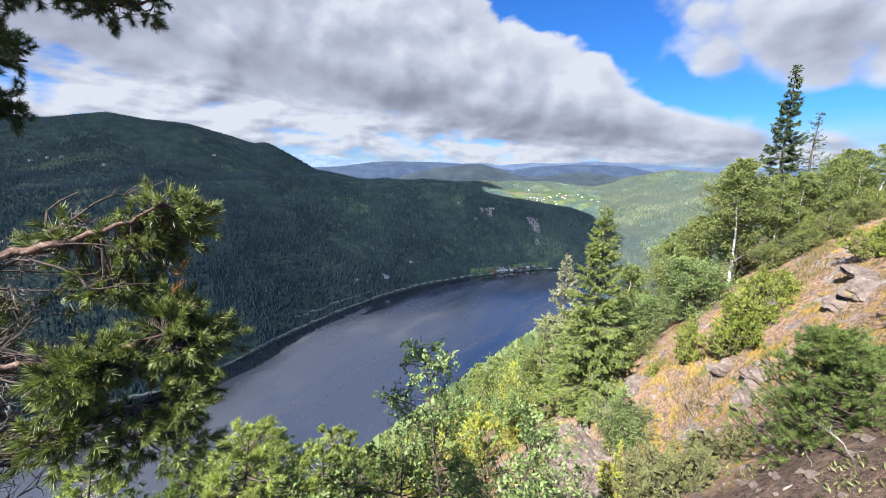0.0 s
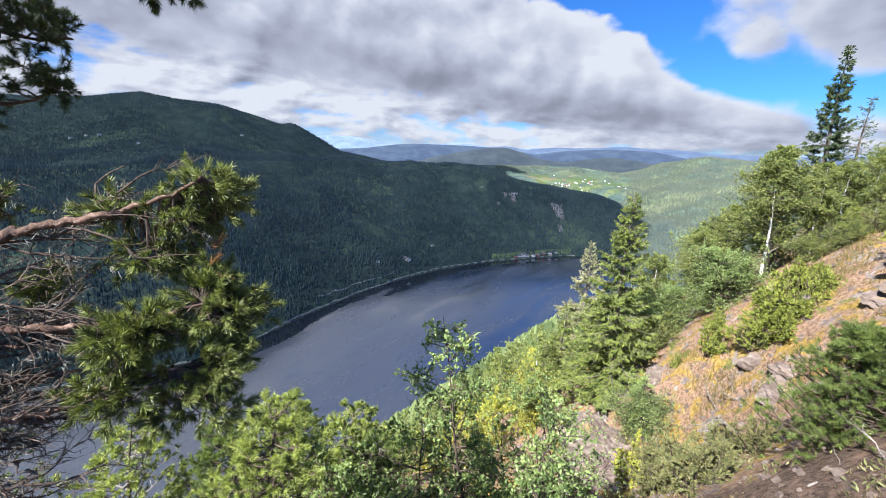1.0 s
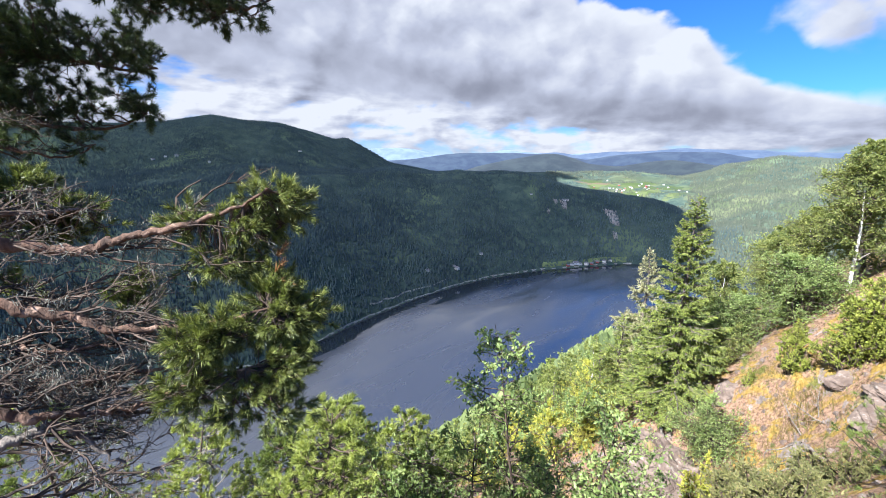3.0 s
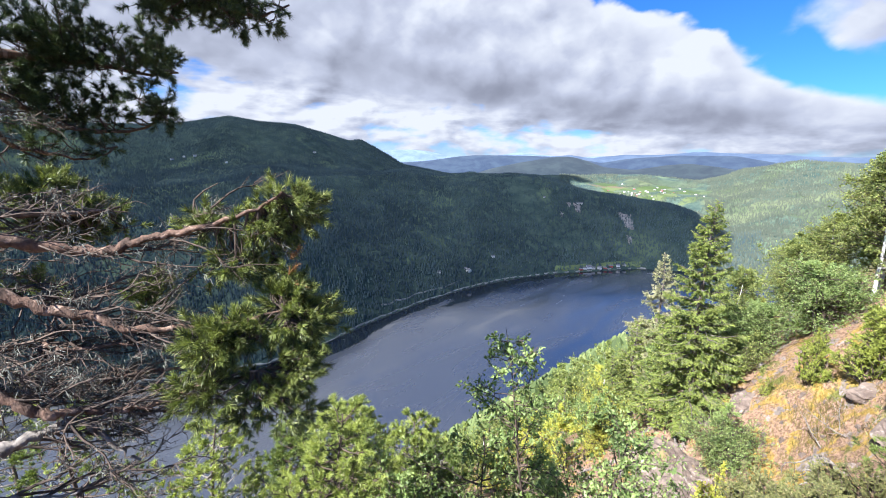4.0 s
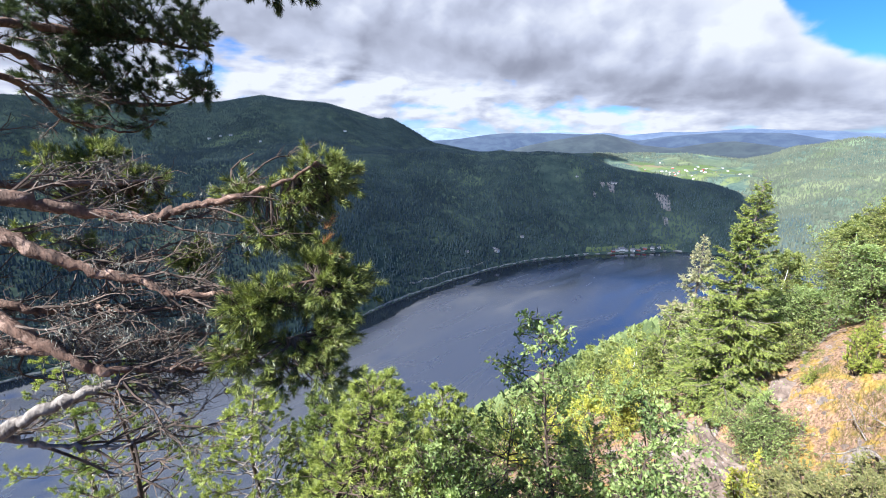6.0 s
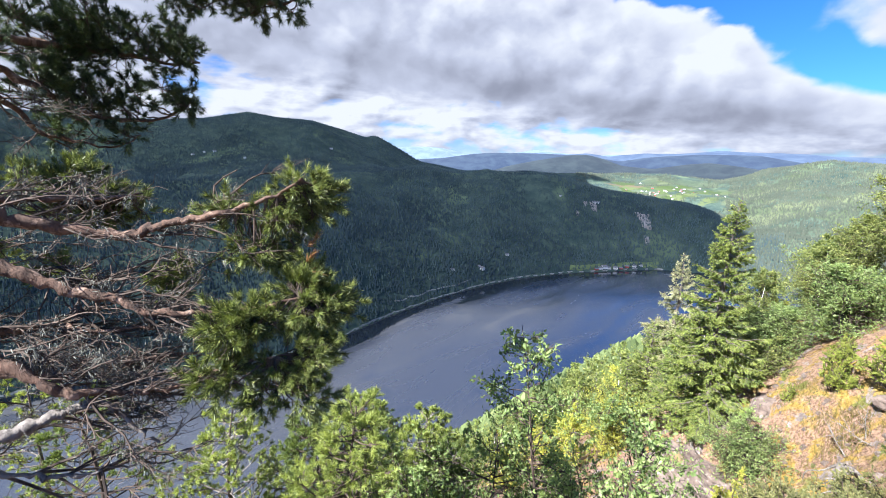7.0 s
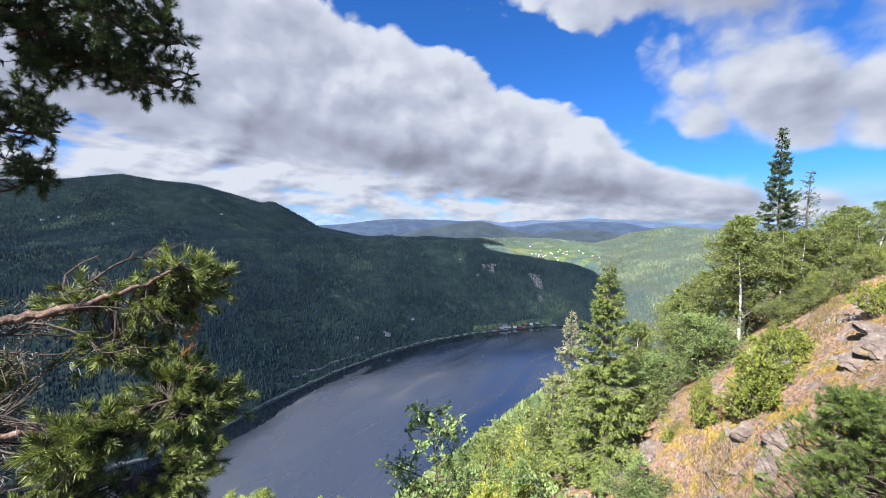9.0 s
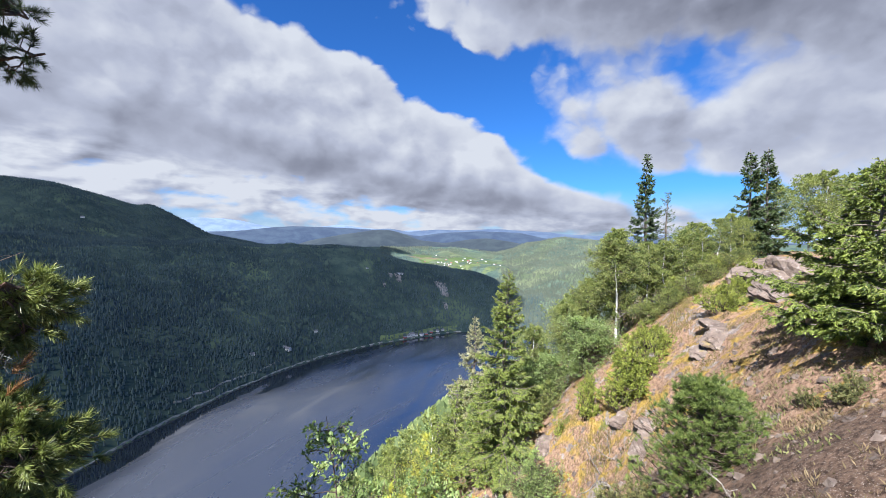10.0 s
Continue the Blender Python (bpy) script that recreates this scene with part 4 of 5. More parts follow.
# ---------------------------------------------------------------- hillside: spruces, birches, shrubs
SPR, BIR, SHR, JUN = "spruces on the hillside", "birches on the hillside", "shrubs on the slope", "junipers on the slope"
spruce_big = stand(spruce(9.5, 21, M_SPRUCE, 0.245, "tall sunlit yellow-green spruce on the slope edge", 2.1, 0.03, droop=0.38, pitch=0.68, spray=0.13), 7.2, 17.6)
stand(spruce(11.2, 22, M_SPRUCE_GREY, 0.28, "half-withered greyish spruce with a thin top", 1.1, 0.1, 0.30, name="greying_spruce_tree", spray=0.24), 11.2, 35.5)
spruce_mid = stand(spruce(5.6, 23, M_SPRUCE, 0.30, "broad light-green young spruce beside the tall one", 1.5, 0.04), 6.3, 19.5, 40)
again(spruce_mid, 4.9, 22.5, 130, 0.85)
again(spruce_mid, 9.5, 24.0, 200, 0.95)
again(spruce_mid, 7.2, 27.0, 290, 1.1)
spruce_tall = stand(spruce(11.2, 5, M_SPRUCE_DARK, 0.155, "slender dark spruce rising above the birches", 2.2, 0.2, 0.06, 0.30), 20.1, 24.6)
stand(spruce(7.2, 6, M_SPRUCE_DARK, 0.30, "dark spruce with ragged spreading boughs", 0.7, 0.3, 0.25, lopsided=0.35), 21.6, 24.2)
stand(spruce(6.3, 8, M_SPRUCE_DARK, 0.24, "short dark spruce in the birch thicket", 0.9, 0.2), 18.2, 24.4)
pair = stand(spruce(6.6, 7, M_SPRUCE_DARK, 0.22, "dense dark spruce of a close pair on the brow", 2.1, 0.02, group="pair on the brow"), 22.8, 19.4)
again(pair, 23.6, 19.0, 120, 0.98)
wide_spruce = stand(spruce(3.3, 9, M_SPRUCE, 0.70, "wide low spruce with bright yellow-green boughs by the rock", 2.6, 0.02, droop=0.12, spray=0.12, pitch=0.55), 10.9, 6.3, 20)
again(wide_spruce, 10.0, 4.6, 150, 0.85)
again(wide_spruce, 12.4, 7.6, 260, 0.7)
stand(spruce(8.2, 10, M_SPRUCE, 0.17, "tall spruce with dark upper boughs above the rocks", 1.0, 0.2), 13.4, 6.0, 60)

birch = stand(broadleaf(5.9, 31, M_BIRCH, M_BIRCH_BARK, 0.22, "white-stemmed birch with sparse green leaves", 0.30, 150, 150, 0.085, group=BIR), 13.5, 18.6)
birch_b = stand(broadleaf(5.6, 32, M_BIRCH, M_BIRCH_BARK, 0.30, "leafy olive-green birch in the thicket", 0.15, 105, 100, 0.105, group=BIR, lite=True), 15.0, 20.6)
for bx, by, turn, size in ((12.6, 22.0, 20, 0.85), (16.4, 22.6, 80, 0.78), (17.4, 20.4, 140, 0.66), (18.6, 21.8, 200, 0.66), (14.6, 24.6, 260, 0.9),
                           (20.6, 21.2, 300, 0.46), (19.6, 19.4, 330, 0.42), (12.4, 26.0, 50, 0.95), (22.2, 22.6, 10, 0.48), (17.0, 18.6, 115, 0.45)):
    again(birch_b, bx, by, turn, size)
for bx, by, turn, size in ((14.4, 22.6, 70, 0.85), (16.2, 19.6, 160, 0.7), (11.8, 20.4, 250, 0.75)):
    again(birch, bx, by, turn, size)
for bx, by, turn, size in ((29.0, 19.6, 0, 0.9), (31.0, 22.0, 90, 0.95), (33.0, 19.0, 180, 1.0), (27.6, 21.8, 220, 0.8), (26.2, 16.4, 45, 0.75), (30.0, 16.4, 300, 0.9)):
    again(birch_b, bx, by, turn, size, label="grey-green birch behind the rocky brow")

rowan_bush = stand(broadleaf(2.9, 33, M_ROWAN, M_TWIG, 0.52, "dense dark-green rowan bush under the birch", 0.08, 120, 150, 0.085, 0.5, 5, "rowan_bush", "bush", SHR), 11.6, 18.0)
for bx, by, turn, size in ((10.4, 19.4, 60, 0.9), (13.0, 20.2, 140, 0.8), (9.6, 21.4, 200, 0.9), (11.0, 23.4, 310, 1.0)):
    again(rowan_bush, bx, by, turn, size)
light_bush = stand(broadleaf(2.2, 34, M_BIRCH, M_TWIG, 0.55, "light-green leafy bush on the slope", 0.05, 90, 130, 0.075, 0.5, 5, "leafy_bush", "bush", SHR), 9.2, 19.0)
yellow_bush = stand(broadleaf(3.0, 35, M_YELLOW, M_TWIG, 0.42, "yellowing shrub with bright leaves on the slope", 0.08, 100, 120, 0.075, 0.45, 4, "yellowing_bush", "bush", SHR), 4.5, 22.2)
willow = stand(broadleaf(1.9, 36, M_ROWAN, M_TWIG, 0.62, "grey-green willow bush on the rock edge", 0.05, 110, 140, 0.06, 0.55, 6, "willow_bush", "bush", SHR), 7.0, 14.2)
again(yellow_bush, 14.5, 27.5, 100, 0.9)
again(yellow_bush, 3.4, 19.2, 210, 0.75)

# the thicket along the brow
for bx, by, turn, size in ((15.7, 17.9, 15, 0.60), (16.8, 17.7, 95, 0.56), (17.9, 17.7, 175, 0.52), (19.2, 18.0, 255, 0.50), (20.4, 18.4, 335, 0.50), (18.6, 19.0, 55, 0.60), (21.6, 18.6, 140, 0.45)):
    again(birch_b, bx, by, turn, size, label="low leafy birch in the thicket along the brow")
for bx, by, turn, size in ((14.4, 17.3, 0, 0.62), (15.2, 16.8, 80, 0.60), (16.0, 16.5, 160, 0.55), (17.2, 16.6, 240, 0.55), (18.4, 16.8, 320, 0.5), (19.8, 17.2, 40, 0.5)):
    again(light_bush, bx, by, turn, size)

# the wooded slope between the path and the lake
gen = np.random.default_rng(51)
kinds = [stand(spruce(6.5, 61, M_SPRUCE, 0.26, "young light-green spruce down the slope", 0.55, 0.04, spray=0.30, lite=True), 3.0, 31.0),
         stand(broadleaf(5.5, 62, M_BIRCH, M_BIRCH_BARK, 0.32, "small birch down the slope", 0.12, 54, 56, 0.17, group=BIR, lite=True), 5.0, 33.0),
         stand(broadleaf(4.5, 63, M_ROWAN, M_TWIG, 0.36, "rowan down the slope", 0.1, 56, 63, 0.15, 0.4, 3, "rowan_tree", "rowan", SHR, lite=True), 1.5, 28.0),
         stand(broadleaf(3.6, 64, M_YELLOW, M_TWIG, 0.40, "pale yellow-green shrub down the slope", 0.08, 56, 63, 0.14, 0.4, 4, "yellowing_bush", "bush", SHR, lite=True), 6.5, 29.5)]
placed = [(7.2, 17.6), (6.3, 19.5), (4.9, 22.5)]
for _ in range(4000):
    if len(placed) > 215:
        break
    b, r = radians(gen.uniform(-34, 27)), 19.0 + 125.0 * gen.random() ** 1.5
    px, py = r * math.sin(b), r * math.cos(b)
    if r < 25 and math.degrees(b) > 15 or r < 30 and math.degrees(b) > 21 or min((px - qx) ** 2 + (py - qy) ** 2 for qx, qy in placed) < (1.5 + r * 0.030) ** 2:
        continue
    placed.append((px, py))
    k = int(gen.choice(4, p=(0.30, 0.32, 0.24, 0.14)))
    again(kinds[k], px, py, gen.uniform(0, 360), gen.uniform(0.55, 1.05))

# junipers and low growth on the open spur
JUNIPERS = ((10.8, 13.5, 120, 1.15), (11.4, 13.9, 200, 1.2), (12.1, 14.3, 20, 1.1), (12.6, 15.0, 75, 0.9), (14.0, 12.9, 10, 0.9), (15.2, 13.6, 70, 0.85), (16.2, 13.9, 250, 0.8), (17.6, 14.9, 280, 0.9))
juniper = stand(conifer_bush(2.0, 1.0, 41, M_JUNIPER, "spreading bright-green juniper on the mossy slope", 9000, 48, size=0.085, group=JUN), 10.3, 13.6, 30)
for bx, by, turn, size in JUNIPERS:
    again(juniper, bx, by, turn, size)
juniper_small = stand(conifer_bush(1.3, 1.5, 42, M_JUNIPER, "rounded yellow-green juniper bush on moss", 5200, 26, size=0.085, group=JUN), 9.7, 15.2)
again(juniper_small, 8.9, 15.9, 100, 0.42)
again(juniper_small, 10.6, 16.4, 220, 0.6)
again(juniper_small, 15.5, 17.2, 40, 0.9)
again(juniper_small, 17.6, 16.8, 160, 0.8)
juniper_dark = stand(conifer_bush(2.3, 1.5, 43, M_JUNIPER_DARK, "dull green juniper scrub on the shaded slope", 7600, 34, group=JUN), 5.9, 10.2)
again(juniper_dark, 5.0, 7.4, 130, 0.72)
for bx, by, turn, size in ((6.7, 9.4, 40, 0.7), (6.3, 11.2, 200, 0.65), (5.2, 9.0, 260, 0.7), (7.0, 8.6, 300, 0.5), (5.9, 8.2, 10, 0.55)):
    again(juniper_dark, bx, by, turn, size)
again(juniper_dark, 8.4, 5.9, 30, 0.28)
again(juniper_dark, 8.3, 5.1, 170, 0.34)
again(juniper_dark, 8.6, 4.4, 310, 0.32)
yellow_juniper = stand(conifer_bush(1.5, 1.6, 44, M_YELLOW, "yellowing upright juniper at the rock edge", 5200, 22, group=JUN), 5.4, 11.2)


def young_pine(h, seed, label, tufts=420, spread=0.34, needle=0.075, count=26, width=0.006, group="young pines", low=0.0, mat=None, inner=0.5):
    """A young pine: upswept limbs ending in brushes of long needles."""
    gen = np.random.default_rng(seed)
    root = thing("pine_tree", Matrix(), label, "pine", group)
    trunk, limbs, crown = Build(), Build(), Build()
    p = wander((0, 0, -0.4), (gen.normal() * 0.05 * h, gen.normal() * 0.05 * h, h), 9, 0.03 * h, gen)
    trunk.tube(p, np.linspace(0.014 * h + 0.012, 0.008, 9), 7)
    part("trunk", trunk, M_TWIG, root, smooth=True)
    base, way = [], []
    n = max(18, tufts // 12)
    for k in range(n):
        f = low + (0.985 - low) * (k + gen.random()) / n
        i = f * 8
        c = p[int(i)] + (p[min(int(i) + 1, 8)] - p[int(i)]) * (i % 1)
        a = k * 2.4 + gen.normal() * 0.3
        L = spread * h * (1.05 - f) ** 0.7 * gen.uniform(0.6, 1.1)
        end = c + np.array([math.cos(a) * L, math.sin(a) * L, L * gen.uniform(0.15, 0.6)])
        q = wander(c, end, 6, 0.06 * L, gen, 0.08 * L)
        limbs.tube(q, np.linspace(0.006 + 0.012 * L, 0.004, 6), 5)
        m = 12
        s = gen.random(m) ** 0.8 * (1 - inner) + inner
        at = np.stack([np.interp(s, np.linspace(0, 1, 6), q[:, j]) for j in range(3)], 1)
        d = unit(unit(end - c) * 0.8 + gen.normal(size=(m, 3)) * 0.6 + np.array([0, 0, 0.45]))
        tip = at + d * (0.05 + 0.15 * L * gen.random(m))[:, None]
        limbs.sticks(at, tip, 0.005, 0.003)
        base.append(tip), way.append(d)
    base, way = np.concatenate(base), np.concatenate(way)
    crown.needles(base, way, count, needle * 0.8, width * 0.85, gen, 1.5, needle * 0.8)
    part("branchwork", limbs, M_TWIG if seed % 2 else M_GREY_WOOD, root, kind="stuff")
    part("crown", crown, mat or M_PINE_SHADED, root)
    return root


M_PINE_YOUNG = leaf_material("young_pine_needles", (0.034, 0.058, 0.015), (0.19, 0.24, 0.060), (0.28, 0.32, 0.12), 0.3, 0.45, 6.0)
M_PINE_BRIGHT = leaf_material("bright_pine_needles", (0.085, 0.12, 0.026), (0.40, 0.45, 0.12), (0.46, 0.48, 0.18), 0.35, 0.45, 6.0)
stand(young_pine(2.0, 71, "bushy young pine on the bare slope", 2000, 0.66, 0.09, 50, 0.009, mat=M_PINE_YOUNG, inner=0.2), 6.5, 6.3, 20)
stand(young_pine(1.25, 70, "low young pine leaning from the bushy one", 900, 0.75, 0.09, 50, 0.009, mat=M_PINE_YOUNG, inner=0.25), 7.4, 6.5, 120)
stand(young_pine(0.9, 72, "knee-high pine seedling in the moss", 160, 0.5, 0.07, 40, 0.009, mat=M_PINE_YOUNG), 7.9, 7.3)
# pines rooted below the ledge, their tops in view
stand(young_pine(5.95, 73, "slope pine with pale sunlit needle brushes", 1500, 0.30, 0.085, 60, 0.009, low=0.45, mat=M_PINE_BRIGHT), -3.1, 6.5, 0)
stand(young_pine(5.6, 74, "slope pine with grey bare limbs inside", 1400, 0.32, 0.085, 60, 0.009, low=0.45, mat=M_PINE_BRIGHT), -2.0, 6.6, 90)
stand(young_pine(4.5, 75, "dark green pine below the ledge", 1300, 0.36, 0.085, 50, 0.009, low=0.4, mat=M_PINE_YOUNG), -3.3, 5.0, 30)
stand(young_pine(4.6, 76, "leafy young pine below the ledge", 1300, 0.36, 0.085, 50, 0.009, low=0.4, mat=M_PINE_YOUNG), -1.5, 5.9, 200)
stand(young_pine(3.9, 77, "bright young pine close below the ledge", 1200, 0.42, 0.085, 46, 0.009, low=0.3, mat=M_PINE_BRIGHT), -2.2, 4.4, 260)
stand(young_pine(4.9, 78, "pine below the ledge with pale tips", 900, 0.36, 0.085, 42, 0.011, low=0.4, mat=M_PINE_BRIGHT), -4.6, 4.5, 300)
stand(young_pine(6.4, 79, "dark pine on the slope below", 560, 0.34, 0.085, 42, 0.011, low=0.4, mat=M_PINE_YOUNG), -6.6, 3.9, 10)
stand(young_pine(10.0, 80, "tall pine lower down the slope", 560, 0.26, 0.09, 42, 0.012, low=0.6, mat=M_PINE_BRIGHT), -9.8, 4.7, 130)


def rowan(h, seed, label, clusters=46, spread=0.2, low=0.3, leaf=0.062, stems=2, leaves=84):
    return broadleaf(h, seed, M_ROWAN, M_TWIG, spread, label, low, clusters, leaves, leaf, 0.42, stems, "rowan_sapling", "sapling", "saplings below the ledge", (0, 0), 0.006, 0.5)


stand(rowan(4.75, 81, "slender rowan sapling rising over the ledge", 150, 0.105, 0.32, 0.062, 2, 63), 0.42, 4.4)
stand(rowan(3.3, 82, "bushy rowan sapling with grey-green leaves", 70, 0.30), -0.9, 4.5, 40)
stand(rowan(3.2, 83, "leafy rowan sapling among thin grey stems", 80, 0.34), 0.5, 4.8, 90)
stand(rowan(3.7, 84, "wide rowan sapling at the foot of the ledge", 90, 0.34), 1.3, 5.6, 150)
stand(rowan(3.2, 85, "low rowan sapling by the pines", 70, 0.36), -1.3, 4.6, 210)
stand(rowan(3.6, 86, "rowan sapling with many fine stems", 80, 0.26), 1.2, 7.6, 260)
stand(rowan(3.6, 87, "light rowan sapling between ledge and slope", 80, 0.34), 0.4, 6.4, 300)

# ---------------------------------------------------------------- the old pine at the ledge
# same needles on the lower boughs, sunlight and dark gaps put into the colour
M_PINE_SUNLIT = leaf_material("sunlit_pine_needles", (0.010, 0.016, 0.006), (0.215, 0.255, 0.066), (0.38, 0.40, 0.14), 0.18, 0.38, 15.0)
old_pine = thing("old_pine_tree", Matrix(), "gnarled old pine leaning its red limbs over the ledge", "pine")
gen = np.random.default_rng(101)
TRUNK_X, TRUNK_Y = -3.45, 1.0
trunk = Build()
p = wander((TRUNK_X - 0.1, TRUNK_Y - 0.1, on_ground(TRUNK_X, TRUNK_Y, 0.4)), (TRUNK_X - 0.2, TRUNK_Y + 0.2, 5.5), 14, 0.10, gen)
p_trunk = p
trunk.tube(p, np.linspace(0.21, 0.06, 14), 12)
trunk_ob = part("trunk", trunk, M_PINE_BARK, old_pine, smooth=True)
BOUGH_LINES = {
    "a": [(-3.35, 1.06, -0.2), (-2.63, 1.28, -0.28), (-2.54, 1.44, -0.36), (-2.38, 1.59, -0.42), (-2.23, 1.69, -0.46), (-2.13, 1.75, -0.4), (-1.98, 1.83, -0.38), (-1.79, 1.88, -0.34), (-1.6, 1.98, -0.28), (-1.42, 2.06, -0.16)],
    "b": [(-3.35, 1.04, -0.3), (-2.67, 1.27, -0.46), (-2.57, 1.32, -0.55), (-2.45, 1.4, -0.64), (-2.32, 1.48, -0.71), (-2.19, 1.56, -0.76), (-2.08, 1.58, -0.84), (-1.9, 1.7, -0.86), (-1.67, 1.83, -0.88), (-1.43, 1.97, -0.83)],
    "c": [(-3.35, 0.99, -0.92), (-2.87, 1.23, -1.08), (-2.67, 1.36, -1.13), (-2.45, 1.49, -1.18), (-2.26, 1.68, -1.16), (-2.03, 1.86, -1.18)],
    "d": [(-3.35, 1.05, -0.55), (-2.55, 1.12, -0.81), (-2.42, 1.17, -0.96), (-2.3, 1.21, -1.05), (-2.22, 1.27, -1.14), (-2.16, 1.36, -1.16), (-2.06, 1.45, -1.22), (-1.96, 1.57, -1.24), (-1.75, 1.68, -1.16), (-1.52, 1.83, -1.14)],
    "e": [(-3.3, 0.9, -1.7), (-2.51, 0.99, -1.33), (-2.44, 1.06, -1.29), (-2.35, 1.16, -1.25), (-2.27, 1.23, -1.22), (-2.18, 1.37, -1.22), (-2.13, 1.4, -1.28), (-2.05, 1.41, -1.39), (-1.96, 1.45, -1.48)],
    "f": [(-3.35, 0.91, -1.35), (-2.58, 1.01, -1.4), (-2.51, 1.09, -1.48), (-2.38, 1.16, -1.53), (-2.24, 1.25, -1.57), (-2.15, 1.36, -1.59), (-2.05, 1.47, -1.63)],
    "g": [(-3.35, 1.08, -0.7), (-2.73, 1.22, -0.81), (-2.67, 1.31, -0.88), (-2.62, 1.4, -0.89), (-2.51, 1.47, -0.9), (-2.4, 1.53, -0.95), (-2.29, 1.67, -0.96), (-2.06, 1.75, -1.02)],
    "h": [(-3.4, 1.1, -0.35), (-3.2, 1.45, -0.25), (-3.05, 1.75, -0.28), (-2.85, 1.95, -0.30), (-2.6, 2.1, -0.26)],
    "i": [(-3.45, 1.1, 0.5), (-3.75, 1.92, 0.72), (-3.76, 2.29, 0.78), (-3.66, 2.6, 0.8), (-3.54, 2.92, 0.82), (-3.33, 3.16, 0.77), (-3.16, 3.31, 0.81)],
    "j": [(-3.45, 1.1, 0.3), (-3.77, 1.91, 0.62), (-3.75, 2.18, 0.57), (-3.72, 2.44, 0.42), (-3.64, 2.75, 0.27), (-3.45, 3.12, 0.3), (-3.26, 3.29, 0.5)],
    "k": [(-3.45, 1.1, 0.15), (-3.7, 1.89, 0.45), (-3.76, 2.2, 0.35), (-3.8, 2.36, 0.15), (-3.71, 2.5, 0.11), (-3.55, 2.72, 0.04), (-3.43, 2.86, 0.16)],
    "l": [(-3.4, 1.1, 0.9), (-2.73, 1.93, 1.18), (-2.65, 2.3, 1.31), (-2.53, 2.61, 1.25), (-2.33, 2.83, 1.14), (-2.11, 3.01, 1.08), (-1.9, 3.11, 1.19)],
    "m": [(-3.4, 1.1, 1.2), (-2.62, 1.96, 1.38), (-2.52, 2.32, 1.51), (-2.35, 2.64, 1.51), (-2.11, 2.9, 1.36), (-1.93, 3.02, 1.36)]}
THICK = {"a": 0.045, "b": 0.045, "c": 0.05, "d": 0.038, "e": 0.040, "f": 0.020, "g": 0.028, "h": 0.035, "i": 0.045, "j": 0.04, "k": 0.03, "l": 0.045, "m": 0.04}
limb_points, limb_obs = {}, {}
for key, pts in BOUGH_LINES.items():
    pts = np.array(pts)
    t = np.linspace(0, len(pts) - 1, 5 * len(pts))
    q = np.stack([np.interp(t, np.arange(len(pts)), pts[:, i]) for i in range(3)], 1)
    for _ in range(3):
        q[1:-1] = (q[:-2] + 2 * q[1:-1] + q[2:]) / 4
    q[2:-1] += gen.normal(size=(len(q) - 3, 3)) * 0.006
    limb = Build()
    w = np.linspace(1, 0.10, len(q)) ** 0.8 * THICK[key] * 0.9
    limb.tube(q, w * (1 + (0.22 if key in "ef" else 0.11) * gen.normal(size=len(q))), 9)
    limb_obs[key] = part("limb", limb, M_GREY_WOOD if key in "ef" else M_PINE_BARK, old_pine, "lichen-grey limb" if key in "ef" else "", smooth=True)
    limb_points[key] = q

# needle boughs: limb, from, to, clumps, spread across, tufts a clump
right = np.array([0.80, 0.60, 0.0])
ahead = np.array([-0.60, 0.80, 0.0])
FOLIAGE_A = [
    ("a", (-1.46, 2.19, -0.26), 0.15, 0.085, 0.10, 120), ("a", (-1.58, 2.13, -0.38), 0.18, 0.11, 0.13, 150), ("a", (-1.69, 2.08, -0.60), 0.24, 0.075, 0.15, 110),
    ("a", (-1.95, 1.98, -0.36), 0.16, 0.05, 0.10, 40), ("b", (-1.69, 1.78, -0.95), 0.20, 0.085, 0.14, 190), ("b", (-1.38, 2.08, -0.93), 0.21, 0.11, 0.14, 230),
    ("b", (-1.46, 2.10, -0.78), 0.15, 0.09, 0.12, 120)]
FOLIAGE_B = [
    ("d", (-1.36, 1.97, -1.18), 0.12, 0.13, 0.12, 130), ("d", (-1.34, 1.86, -1.40), 0.07, 0.10, 0.09, 50), ("d", (-1.73, 1.60, -1.19), 0.12, 0.05, 0.10, 60),
    ("d", (-1.56, 1.76, -1.33), 0.14, 0.12, 0.12, 75), ("h", (-3.36, 2.15, -0.17), 0.32, 0.07, 0.20, 170), ("h", (-3.08, 2.17, -0.38), 0.34, 0.10, 0.22, 260),
    ("g", (-3.32, 1.73, -0.62), 0.09, 0.05, 0.10, 26), ("g", (-2.84, 1.74, -0.69), 0.10, 0.04, 0.10, 34), ("g", (-2.31, 1.97, -0.78), 0.12, 0.07, 0.12, 80)]
# the heavier upper boughs: limb, centre, half width, half height, half depth, tufts
MASSES_A = [
    ("i", (-3.59, 2.67, 0.94), 0.86, 0.32, 0.45, 560), ("j", (-3.62, 2.72, 0.52), 0.9, 0.20, 0.5, 330), ("k", (-3.68, 2.55, 0.22), 0.55, 0.10, 0.35, 60),
    ("m", (-2.52, 2.52, 1.50), 0.80, 0.36, 0.5, 600), ("l", (-2.42, 2.74, 1.15), 0.56, 0.20, 0.4, 330)]
# unseen crown mass, added up-sun to shade the upper boughs
SHADE_MASSES = [("m", (-5.3, 1.0, 3.4), 0.9, 0.45, 0.9, 330)]
twigs = Build()


